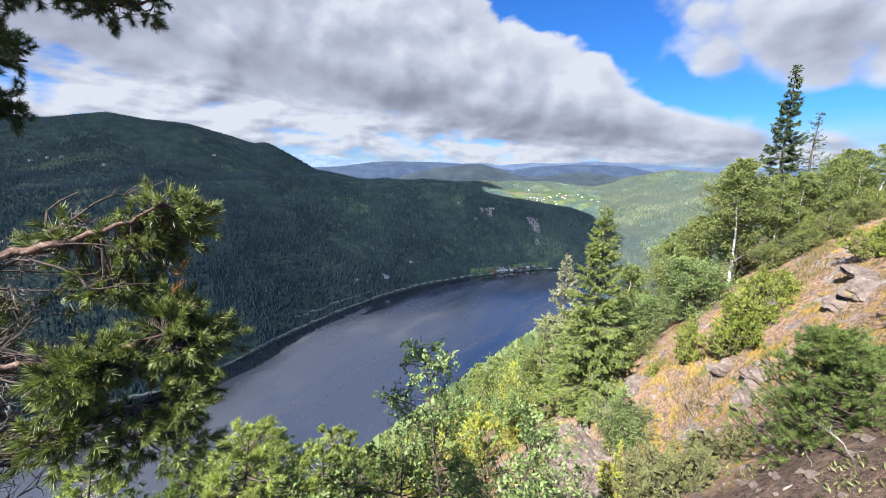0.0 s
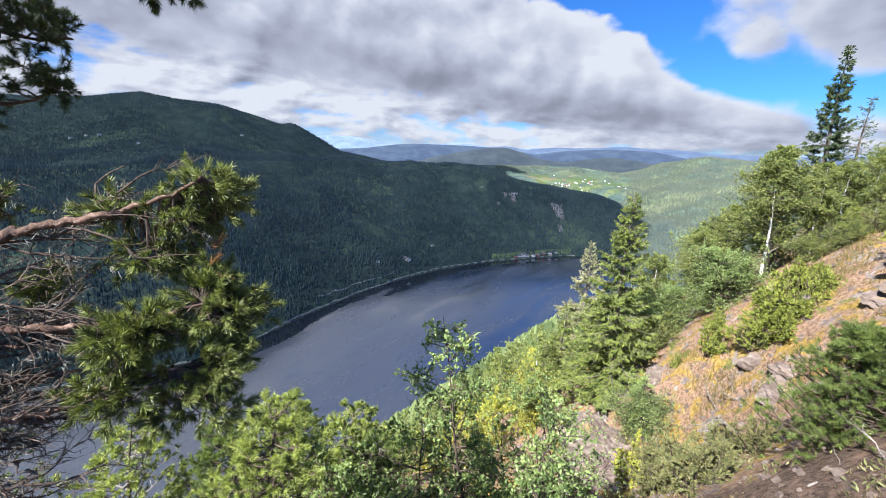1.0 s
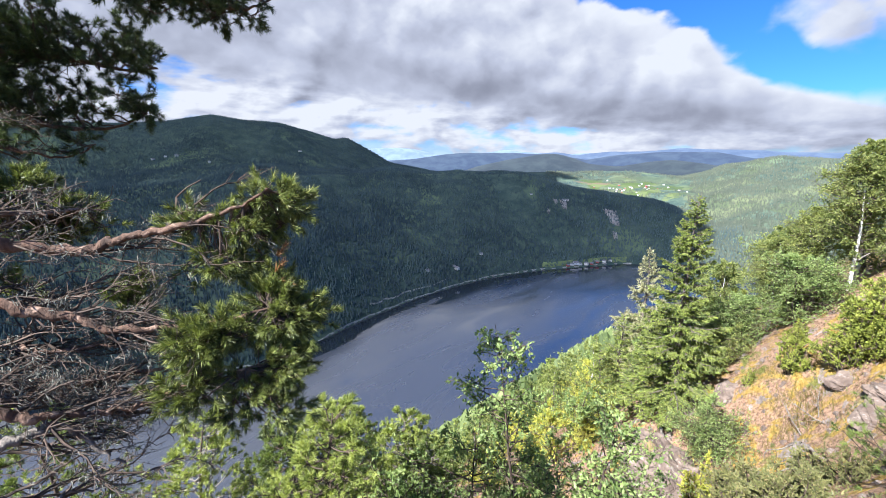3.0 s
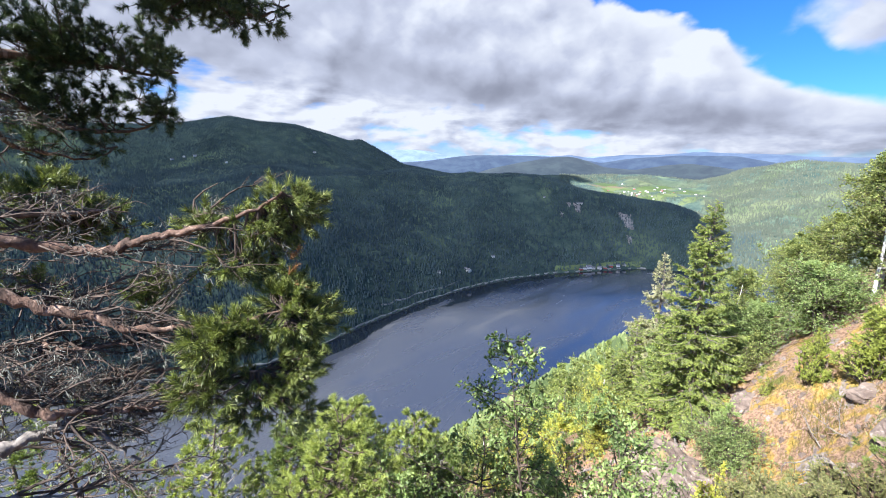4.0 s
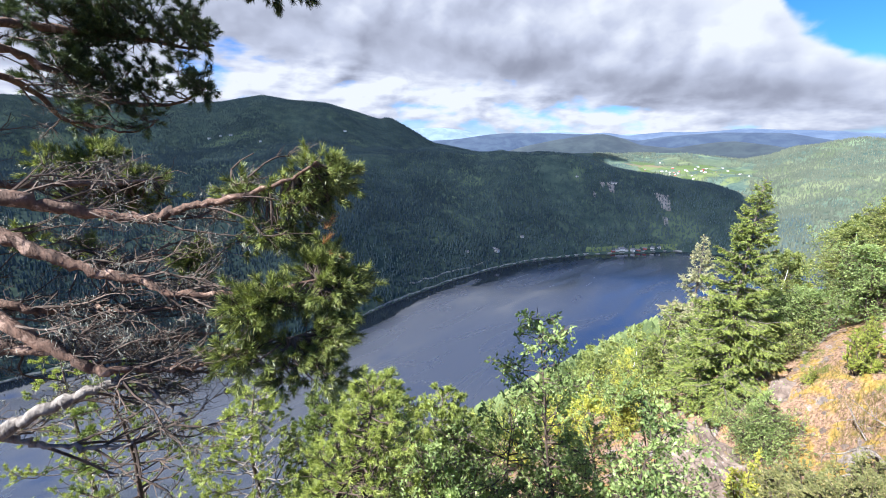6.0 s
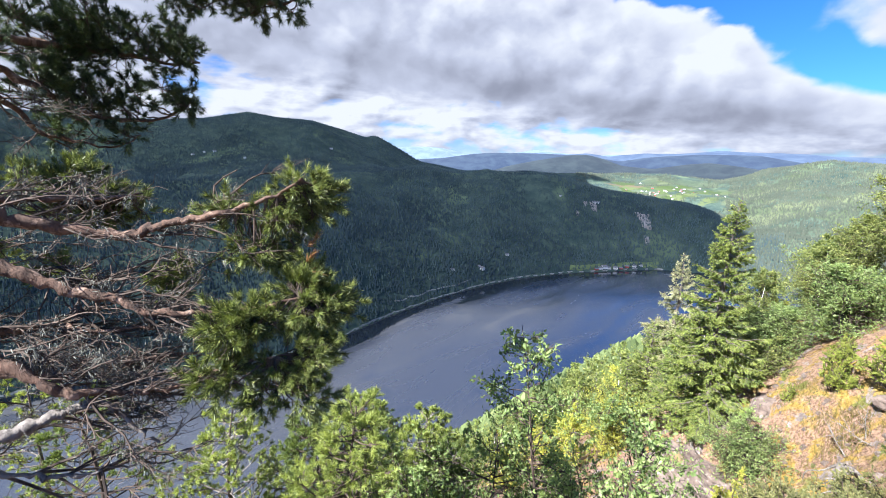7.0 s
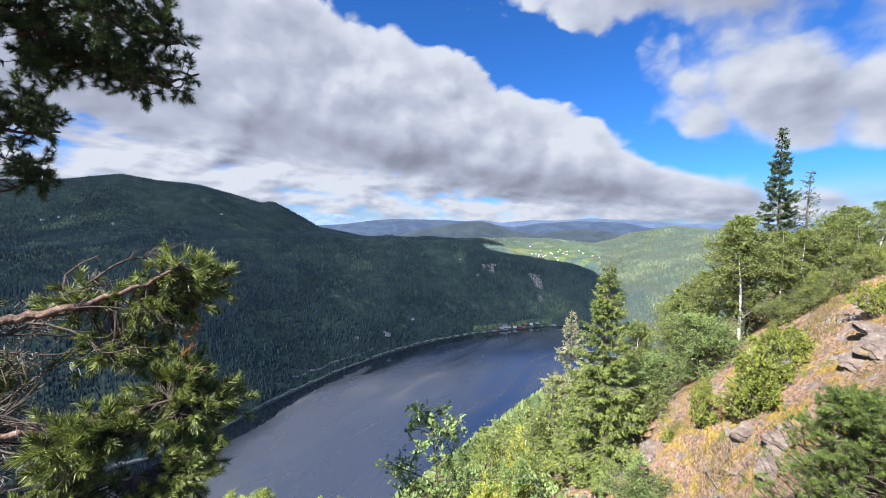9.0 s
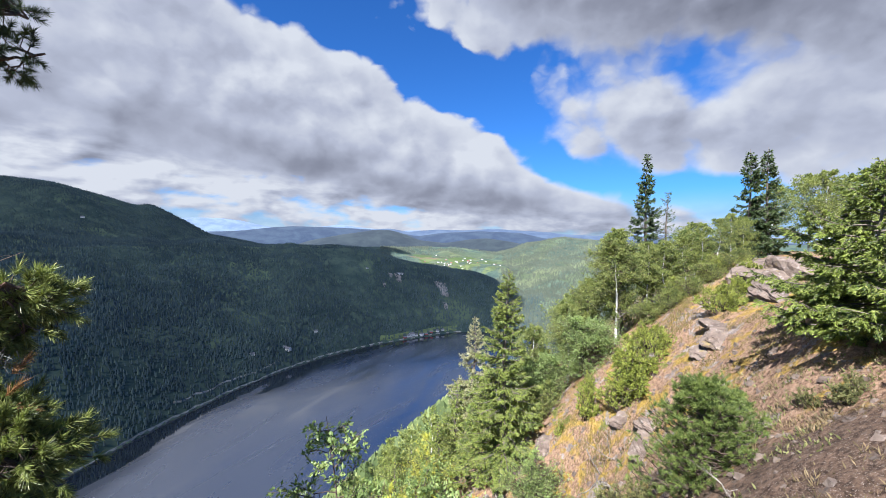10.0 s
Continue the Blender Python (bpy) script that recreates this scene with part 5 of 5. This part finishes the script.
def clump(q, e, tufts, loose, base, way):
    """A twig from the nearest place on the limb to e, with shoots round its end."""
    dist = np.linalg.norm(q - e - right * 0.18, axis=1)
    c = q[int(np.argmin(dist + 0.05 * gen.random(len(q))))]
    L = np.linalg.norm(e - c)
    w = wander(c, e, 7, 0.07 * L, gen, 0.06 * L)
    twigs.tube(w, np.linspace(0.005 + 0.006 * L, 0.0025, 7), 5)
    s = 1 - gen.random(tufts) ** 1.3 * min(0.8, loose / max(L, 0.1))
    at = np.stack([np.interp(s, np.linspace(0, 1, 7), w[:, i]) for i in range(3)], 1)
    d = unit(unit(e - c) * 0.7 + gen.normal(size=(tufts, 3)) * 0.75 + np.array([0, 0, 0.35]) + right * 0.25)
    tip = at + d * gen.uniform(0.03, 0.11, (tufts, 1))
    twigs.sticks(at, tip, 0.003, 0.002)
    base.append(tip), way.append(d)


for key, centre, hw, hh, hd, count in FOLIAGE_A + FOLIAGE_B:
    spray, base, way = Build(), [], []
    n = count // 7
    u = unit(gen.normal(size=(n, 3))) * gen.random((n, 1)) ** 0.45
    for e in np.array(centre) + u[:, :1] * hw * right + u[:, 1:2] * hd * ahead + u[:, 2:] * np.array([0, 0, hh]):
        clump(limb_points[key], e, 7, 0.12, base, way)
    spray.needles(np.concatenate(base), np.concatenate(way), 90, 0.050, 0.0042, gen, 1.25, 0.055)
    part("needle_spray", spray, M_PINE_SUNLIT, limb_obs[key])
for key, centre, hw, hh, hd, count in MASSES_A + SHADE_MASSES:
    centre = np.array(centre)
    crown = centre[2] > 2.5
    spray, base, way = Build(), [], []
    n = count // 11
    u = unit(gen.normal(size=(n, 3))) * gen.random((n, 1)) ** 0.4
    for e in centre + u[:, :1] * hw * right + u[:, 1:2] * hd * ahead + u[:, 2:] * np.array([0, 0, hh]):
        clump(p_trunk if crown else limb_points[key], e, 11, 0.30, base, way)
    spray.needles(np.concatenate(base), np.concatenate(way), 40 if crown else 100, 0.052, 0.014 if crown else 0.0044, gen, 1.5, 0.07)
    part("needle_spray", spray, M_PINE_SHADED, trunk_ob if crown else limb_obs[key])
# a few withered brushes
for k in range(4):
    spray = Build()
    at = np.array([[-1.40, 2.04, -0.60]]) + gen.normal(size=(1, 3)) * 0.04
    spray.needles(at, unit(gen.normal(size=(1, 3)) + [0.5, 0.3, 0.3]), 60, 0.05, 0.0035, gen)
    part("withered_spray", spray, M_PINE_OLD, old_pine, "orange withered needles")
# the curled dead twig above the limb
p = np.array([(-1.86, 1.93, -0.33), (-1.93, 1.96, -0.27), (-1.95, 2.0, -0.20), (-1.90, 2.03, -0.15), (-1.83, 2.06, -0.11)])
twigs.tube(p, np.linspace(0.008, 0.003, 5), 5)
part("twig_growth", twigs, M_TWIG, old_pine, kind="stuff")
# dead wood: sinuous bare branchlets with fine forked twigs, and beards of lichen, along the lower limbs
dead, beard = Build(), Build()
for key, count in (("a", 22), ("b", 32), ("c", 32), ("d", 34), ("e", 14), ("f", 16), ("g", 30), ("h", 14), ("k", 6), ("j", 5)):
    q = limb_points[key]
    for k in range(count):
        c = q[int(gen.integers(int(len(q) * 0.1), int(len(q) * (0.95 if key in "ef" else 0.75))))]
        d = unit(right * gen.uniform(0.3, 1.2) + ahead * gen.uniform(0.0, 0.9) + gen.normal(size=3) * [0.3, 0.3, 0.26] + [0, 0, -0.12])
        L = gen.uniform(0.22, 0.62)
        w = wander(c, c + d * L, 9, 0.06 * L, gen, gen.normal() * 0.08 * L)
        dead.tube(w, np.linspace(0.003 + 0.009 * L, 0.0014, 9), 5)
        n = 13
        i = gen.integers(2, 9, n)
        a = w[i]
        e = unit(d + gen.normal(size=(n, 3)) * 0.6)
        t = gen.uniform(0.05, 0.17, (n, 1))
        b = a + e * t * 0.5
        f = b + unit(e + gen.normal(size=(n, 3)) * 0.45) * t * 0.5
        dead.sticks(a, b, 0.0026, 0.0019)
        dead.sticks(b, f, 0.0019, 0.0008)
        g2 = b + (f - b) * gen.random((n, 1))
        dead.sticks(g2, g2 + unit(e + gen.normal(size=(n, 3)) * 0.9) * gen.uniform(0.02, 0.07, (n, 1)), 0.0013, 0.0006)
        if gen.random() < 0.6:
            pick = gen.integers(0, n, 4)
            h0 = np.repeat(np.concatenate([a[pick], f[pick]]), 10, axis=0)
            h0 = h0 + gen.normal(size=h0.shape) * 0.014
            beard.sticks(h0, h0 + unit(gen.normal(size=h0.shape) * 0.6 + [0, 0, -0.8]) * gen.uniform(0.012, 0.045, (len(h0), 1)), 0.0022, 0.0006)
part("dead_wood", dead, M_TWIG, old_pine, kind="stuff")
part("lichen", beard, M_LICHEN, old_pine, "dark beards of lichen", kind="stuff")

# ---------------------------------------------------------------- far shore, farms and village
def cottage(w, d, h, wall, label):
    """A small gabled house."""
    root = thing("house", Matrix(), label, "house", "houses by the lake")
    walls, roof = Build(), Build()
    x, y, k = w / 2, d / 2, h * 0.62
    walls.add([(-x, -y, -1), (x, -y, -1), (x, y, -1), (-x, y, -1), (-x, -y, k), (x, -y, k), (x, y, k), (-x, y, k), (-x, 0, h), (x, 0, h)],
              [(4, 7, 8), (5, 9, 6)], [(0, 1, 5, 4), (1, 2, 6, 5), (2, 3, 7, 6), (3, 0, 4, 7)])
    e, t = 0.5, 0.35
    for s in (-1, 1):
        a = np.array([(-x - e, s * (y + e), k - 0.35), (x + e, s * (y + e), k - 0.35), (x + e, 0, h + 0.1), (-x - e, 0, h + 0.1)])
        roof.add(np.concatenate([a, a + [0, 0, t]]), None, [(0, 1, 2, 3), (4, 5, 6, 7), (0, 1, 5, 4), (1, 2, 6, 5), (2, 3, 7, 6), (3, 0, 4, 7)])
    part("wall", walls, wall, root)
    part("roof", roof, M_ROOF, root)
    for k2 in range(3):
        pane = Build()
        u = (k2 - 1) * w * 0.3
        pane.add([(u - 0.6, -y - 0.03, 1.0), (u + 0.6, -y - 0.03, 1.0), (u + 0.6, -y - 0.03, 2.3), (u - 0.6, -y - 0.03, 2.3)], None, [(0, 1, 2, 3)])
        part("window", pane, M_ROOF, root)
    return root


white_house = cottage(11, 8, 7, M_WHITE_WALL, "white wooden house with a grey roof by the lake")
red_house = cottage(12, 8, 6.5, M_RED_WALL, "dark red wooden house with a grey roof by the lake")
stand(white_house, 180, 1290, 10)
stand(red_house, 262, 1324, -15)
gen = np.random.default_rng(77)
for hx, hy, size, kind in ((192, 1296, 1.4, 0), (206, 1299, 1.0, 0), (226, 1306, 1.1, 0), (243, 1313, 0.9, 1), (285, 1333, 1.0, 0), (305, 1341, 0.9, 0), (168, 1284, 0.9, 1),
                           (-159, 1107, 1.3, 0), (-168, 1112, 0.8, 0), (-232, 1050, 0.9, 0), (-98, 1205, 0.9, 0), (182, 1596, 1.1, 0), (196, 1602, 1.0, 0), (60, 1560, 0.8, 0)):
    again((white_house, red_house)[kind], hx, hy, gen.uniform(-40, 40), size)
for k in range(40):
    hx, hy = (590, 2560) if k < 26 else (790, 2600)
    hx, hy = hx + gen.normal() * 100, hy + gen.normal() * 70
    again((white_house, white_house, red_house)[k % 3], hx, hy, gen.uniform(0, 180), gen.uniform(0.6, 1.1))
for hx, hy in ((-1416, 1493), (-1444, 1458), (-1240, 1520), (-1061, 1934), (-1380, 1510)):
    again(white_house, hx, hy, gen.uniform(0, 180), gen.uniform(0.8, 1.2))


def strip(name, offset, width, b0, b1, mat, label, lift=1.2, drift=0.0):
    """A narrow band that follows the far shore."""
    b = np.arange(b0, b1, 0.15)
    r = -LAKE / np.tan(np.radians(np.interp(b, B_SHORE, E_SHORE)))
    x, y = r * np.sin(np.radians(b)), r * np.cos(np.radians(b))
    r = r + 9.0 * fractal(x, y, 160.0, 4, 31) + offset + drift * fractal(b * 3, b * 0, 4.0, 3, 9)
    rows = []
    for k, extra in ((-0.5, -lift - 1.5), (-0.45, 0), (0.45, 0.3), (0.5, -1.5)):
        rr = r + k * width
        px, py = rr * np.sin(np.radians(b)), rr * np.cos(np.radians(b))
        rows.append(np.stack([px, py, np.maximum(height(px, py), LAKE) + lift + extra], -1))
    ob = new(name, make_mesh(name, np.stack(rows), quads=sheet(4, len(b))[:, ::-1]))
    ob.data.materials.append(mat)
    return tagged(ob, label, "shore", kind="structure")


strip("shore", 0.5, 2.6, -68, 15.5, M_SHORE, "pale stony strip along the far lake shore", 0.9, 3.0)
M_MEADOW = plain("shore_meadow", (0.13, 0.17, 0.065), 0.9, 0.3, 0.03)
strip("meadow", 13.0, 15.0, 4.0, 14.8, M_MEADOW, "pale green meadow by the houses on the shore", 1.0, 5.0)
strip("road", 24.0, 3.0, -21, -9, M_SHORE, "narrow road through the trees above the shore", 1.6, 6.0)
# bare scree on the steep face above the head of the lake
gen = np.random.default_rng(78)
for k, (sx, sy, size) in enumerate(((344, 1528, 30), (352, 1515, 22), (338, 1440, 14), (180, 1570, 20), (150, 1575, 12), (330, 1550, 16), (120, 1500, 10))):
    u, v = np.meshgrid(np.linspace(-1, 1, 9), np.linspace(-1, 1, 9), indexing="ij")
    px, py = sx + u * size * (0.6 + 0.2 * v) + gen.normal(size=u.shape) * size * 0.06, sy + v * size * 1.4 + gen.normal(size=u.shape) * size * 0.06
    pz = height(px, py) + 3.5 - 6.0 * np.maximum(np.abs(u), np.abs(v)) ** 6 + gen.normal(size=u.shape) * 0.8
    ob = new("scree", make_mesh("scree", np.stack([px, py, pz], -1), quads=sheet(9, 9)[:, ::-1]))
    ob.data.materials.append(M_SCREE)
    tagged(ob, "pale bare scree on the wooded mountainside", "scree", kind="structure")

# ---------------------------------------------------------------- rocks, dead wood and low growth on the spur
def rock(x, y, sx, sy, sz, seed, turn=0.0, label="lichen-patched grey rock bedded in the moss", sink=0.78, z=None):
    bm = bmesh.new()
    bmesh.ops.create_icosphere(bm, subdivisions=4, radius=1.0)
    off = Vector((seed * 3.1, seed * 1.7, seed * 0.9))
    for v in bm.verts:
        n = v.co.normalized()
        k = 1 + 0.28 * noise.fractal(n * 1.3 + off, 1.0, 2.0, 4) + 0.10 * noise.fractal(n * 5 + off, 0.9, 2.0, 4)
        blocky = max(abs(n.x), abs(n.y), abs(n.z)) ** -0.45
        v.co = n * k * blocky
    me = bpy.data.meshes.new("rock")
    bm.to_mesh(me)
    bm.free()
    me.materials.append(M_ROCK)
    ob = new("rock", me)
    foot = on_ground(x, y, 0) if z is None else z
    ob.matrix_basis = pose(x, y, foot + sz * (1 - 2 * sink) * 0.9, 8, -14, turn) @ Matrix.Diagonal((sx, sy, sz, 1))
    return tagged(ob, label, "rock", "rocks on the slope")


rock(12.6, 11.4, 0.9, 0.6, 0.20, 1, 30, "pale slab of rock breaking through moss", 0.9)
rock(15.2, 11.5, 1.3, 0.9, 0.28, 2, 60, "broad grey rock on the brow")
rock(18.0, 14.2, 1.9, 1.3, 0.9, 3, 20, "reddish rock hummock on the brow")
rock(18.3, 13.0, 1.5, 1.0, 0.8, 4, 80, "cracked rock hummock beside the spruces")
rock(12.0, 11.6, 0.6, 0.4, 0.16, 5, 10, "small pale rock in the moss", 0.9)
rock(8.5, 16.3, 0.7, 0.5, 0.4, 6, 45, "pinkish rock at the foot of the spruce")
rock(5.5, 14.2, 1.1, 1.5, 1.2, 7, 15, "steep pinkish rock face at the slope edge", 0.55)
rock(4.9, 12.9, 0.9, 1.2, 1.2, 8, 70, "orange-stained rock at the slope edge", 0.55)
rock(10.0, 13.2, 0.5, 0.35, 0.2, 9, 5, "small flat rock in the litter")
rock(9.2, 11.0, 0.8, 0.4, 0.16, 10, 40, "grey rock with a dark undercut")
rock(13.0, 11.9, 0.8, 0.5, 0.16, 11, 95, "lichen-white slab near the brow", 0.9)
rock(7.6, 17.0, 0.6, 0.5, 0.4, 13, 30, "rock half hidden below the spruce")
rock(11.2, 22.6, 1.5, 1.0, 0.9, 14, 30, "rounded pale rock among the bushes")
rock(9.7, 11.4, 0.5, 0.3, 0.2, 15, 110, "small rock in the litter")
rock(-2.3, 0.75, 0.3, 0.28, 0.36, 16, 20, "lichen-grey boulder at the foot of the pine", 0.3)


def bleached_stump(x, y):
    """A bleached root stump: a short broken butt and bare twisted roots reaching down."""
    root = thing("root_stump", pose(x, y, on_ground(x, y, -0.05), 0, 0, 0), "bleached grey root stump on the slope", "stump")
    gen = np.random.default_rng(91)
    butt = Build()
    butt.tube(wander((0, 0, 0.1), (-0.15, 0.05, 0.85), 9, 0.04, gen), (0.17, 0.15, 0.14, 0.12, 0.13, 0.10, 0.10, 0.08, 0.05), 9)
    part("butt", butt, M_GREY_WOOD, root, smooth=True)
    for k in range(11):
        a = k * 0.59 + gen.normal() * 0.2
        L = gen.uniform(0.3, 0.9)
        arm = Build()
        arm.tube(wander((-0.08, 0.02, gen.uniform(0.35, 0.9)), (math.cos(a) * L, math.sin(a) * L * 0.7, gen.uniform(-0.3, 0.35)), 9, 0.06, gen, -0.03), np.linspace(gen.uniform(0.03, 0.06), 0.008, 9) * (1 + 0.2 * gen.normal(size=9)), 6)
        part("root", arm, M_GREY_WOOD, root, smooth=True)
    return root


bleached_stump(7.5, 10.8)


def dead_branch(x, y, length, thick, turn, rise, seed, label, forks=4, mat=M_GREY_WOOD, lift=0.03):
    gen = np.random.default_rng(seed)
    root = thing("dead_branch", pose(x, y, on_ground(x, y, -lift), 0, 0, turn), label, "branch", "dead wood")
    stem = Build()
    p = wander((0, 0, 0), (length, 0, rise), 8, 0.05 * length, gen)
    stem.tube(p, np.linspace(thick, thick * 0.3, 8), 7)
    part("stem", stem, mat, root, smooth=True)
    for k in range(forks):
        f = Build()
        c = p[2 + k % 5]
        f.tube(wander(c, c + gen.normal(size=3) * [0.3, 0.3, 0.2] * length + [0.2 * length, 0, 0.1 * length], 5, 0.03 * length, gen), np.linspace(thick * 0.45, thick * 0.1, 5), 5)
        part("fork", f, mat, root)
    return root


for k in range(6):
    dead_branch(5.6 + 0.16 * k, 16.4 + 0.25 * (k % 3), 1.3 + 0.2 * (k % 2), 0.09, 200 + 14 * k, 0.5 - 0.12 * k, 130 + k, "broken weathered log in a heap below the spruce", 1, M_TWIG if k % 2 else M_GREY_WOOD, 0.25)
dead_branch(15.3, 16.5, 2.6, 0.10, 30, 0.55, 141, "fallen grey trunk under the birches", 3, lift=0.2)
dead_branch(4.9, 5.1, 0.9, 0.018, 20, 0.25, 142, "thin bleached branch on the brown litter", 4)
dead_branch(5.6, 4.9, 0.6, 0.014, 70, 0.15, 143, "thin grey branch on the litter", 3)
dead_branch(13.4, 18.3, 1.4, 0.03, 10, 0.9, 144, "bare dead branch beside the birch", 6, lift=1.2)
dead_branch(8.9, 12.2, 0.9, 0.02, 150, 0.5, 145, "dead grey shrub by the stump", 9)
dead_branch(8.5, 12.4, 0.8, 0.02, 100, 0.6, 146, "dead grey shrub by the stump", 9)
dead_branch(9.0, 12.6, 0.8, 0.02, 60, 0.6, 147, "dead grey shrub by the stump", 9)

gen = np.random.default_rng(95)


def on_spur(n, spread=1.0):
    """Points on the open spur."""
    x = gen.uniform(4.2, 19.0, n * 4)
    y = gen.uniform(3.0, 18.0, n * 4)
    b = np.degrees(np.arctan2(x, y))
    keep = (b > 21 + 6 * gen.random(n * 4)) & (b < 62) & (np.hypot(x, y) > 5.2)
    return x[keep][:n], y[keep][:n]


def ground_points(x, y, lift=0.0):
    return np.stack([x, y, height(x, y) + lift], -1)


# loose stones
x, y = on_spur(900)
stones = Build()
c = ground_points(x, y)
n = len(c)
size = gen.uniform(0.02, 0.10, n) * gen.uniform(0.5, 1.3, n)
corner = np.array([(-1, -1, -0.6), (1, -0.8, -0.6), (0.9, 1, -0.6), (-0.8, 0.9, -0.6), (-0.6, -0.6, 0.5), (0.7, -0.5, 0.6), (0.5, 0.6, 0.45), (-0.5, 0.5, 0.6)])
v = c[:, None] + corner[None] * size[:, None, None] * gen.uniform(0.6, 1.4, (n, 8, 3))
q = np.array([(4, 5, 6, 7), (0, 1, 5, 4), (1, 2, 6, 5), (2, 3, 7, 6), (3, 0, 4, 7)])
stones.add(v, None, (np.arange(n)[:, None, None] * 8 + q[None]).reshape(-1, 4))
ob = new("loose_stones", stones.mesh("loose_stones"))
ob.data.materials.append(M_ROCK)
tagged(ob, "scattered loose stones over the litter and moss", "stones", kind="stuff")


def blades(name, centres, per, radius, length, width, mat, label, category, lean=0.5):
    b = Build()
    idx = np.repeat(np.arange(len(centres)), per)
    off = gen.normal(size=(len(idx), 2)) * radius
    px, py = centres[idx, 0] + off[:, 0], centres[idx, 1] + off[:, 1]
    base = np.stack([px, py, height(px, py) - 0.01], -1)
    d = unit(np.concatenate([gen.normal(size=(len(idx), 2)) * lean, np.ones((len(idx), 1))], 1))
    b.leaves(base, d, length * gen.uniform(0.4, 1.15, len(idx)), width, gen, 0.1)
    ob = new(name, b.mesh(name))
    ob.data.materials.append(mat)
    return tagged(ob, label, category, kind="stuff")


x, y = on_spur(260)
far = np.hypot(x, y) > 10.5
blades("dry_grass", ground_points(x[far], y[far]), 50, 0.15, 0.15, 0.012, M_GRASS, "tufts of dry yellow grass on the slope", "grass")
spots = np.array([(8.9, 13.0), (9.2, 13.6), (8.5, 12.9), (9.3, 16.3), (13.2, 14.2), (13.8, 14.8), (14.6, 15.6), (12.9, 15.2), (15.4, 16.0), (9.0, 14.2), (10.2, 15.0), (16.2, 15.4)])
blades("tall_grass", ground_points(spots[:, 0], spots[:, 1]), 220, 0.34, 0.30, 0.014, M_GRASS, "tall yellow-green grass by the junipers", "grass", 0.35)
x, y = on_spur(420)
keep = fractal(x, y, 3.0, 3, 88) > -0.15
blades("heather", ground_points(x[keep], y[keep]), 46, 0.13, 0.13, 0.02, M_HEATHER, "low brown heather over the slope", "heather", 0.8)
x, y = on_spur(150)
keep = fractal(x, y, 4.0, 3, 99) > 0.0
blades("bilberry", ground_points(x[keep], y[keep]), 60, 0.16, 0.10, 0.035, M_JUNIPER_DARK, "low green bilberry shrubs", "bilberry", 1.0)
spots = np.array([(6.1, 9.2), (5.6, 8.4), (6.6, 9.6), (5.2, 9.8), (7.0, 10.4)])
blades("undergrowth", ground_points(spots[:, 0], spots[:, 1]), 320, 0.36, 0.24, 0.035, M_JUNIPER_DARK, "low tangled heather and bilberry scrub", "undergrowth", 0.8)
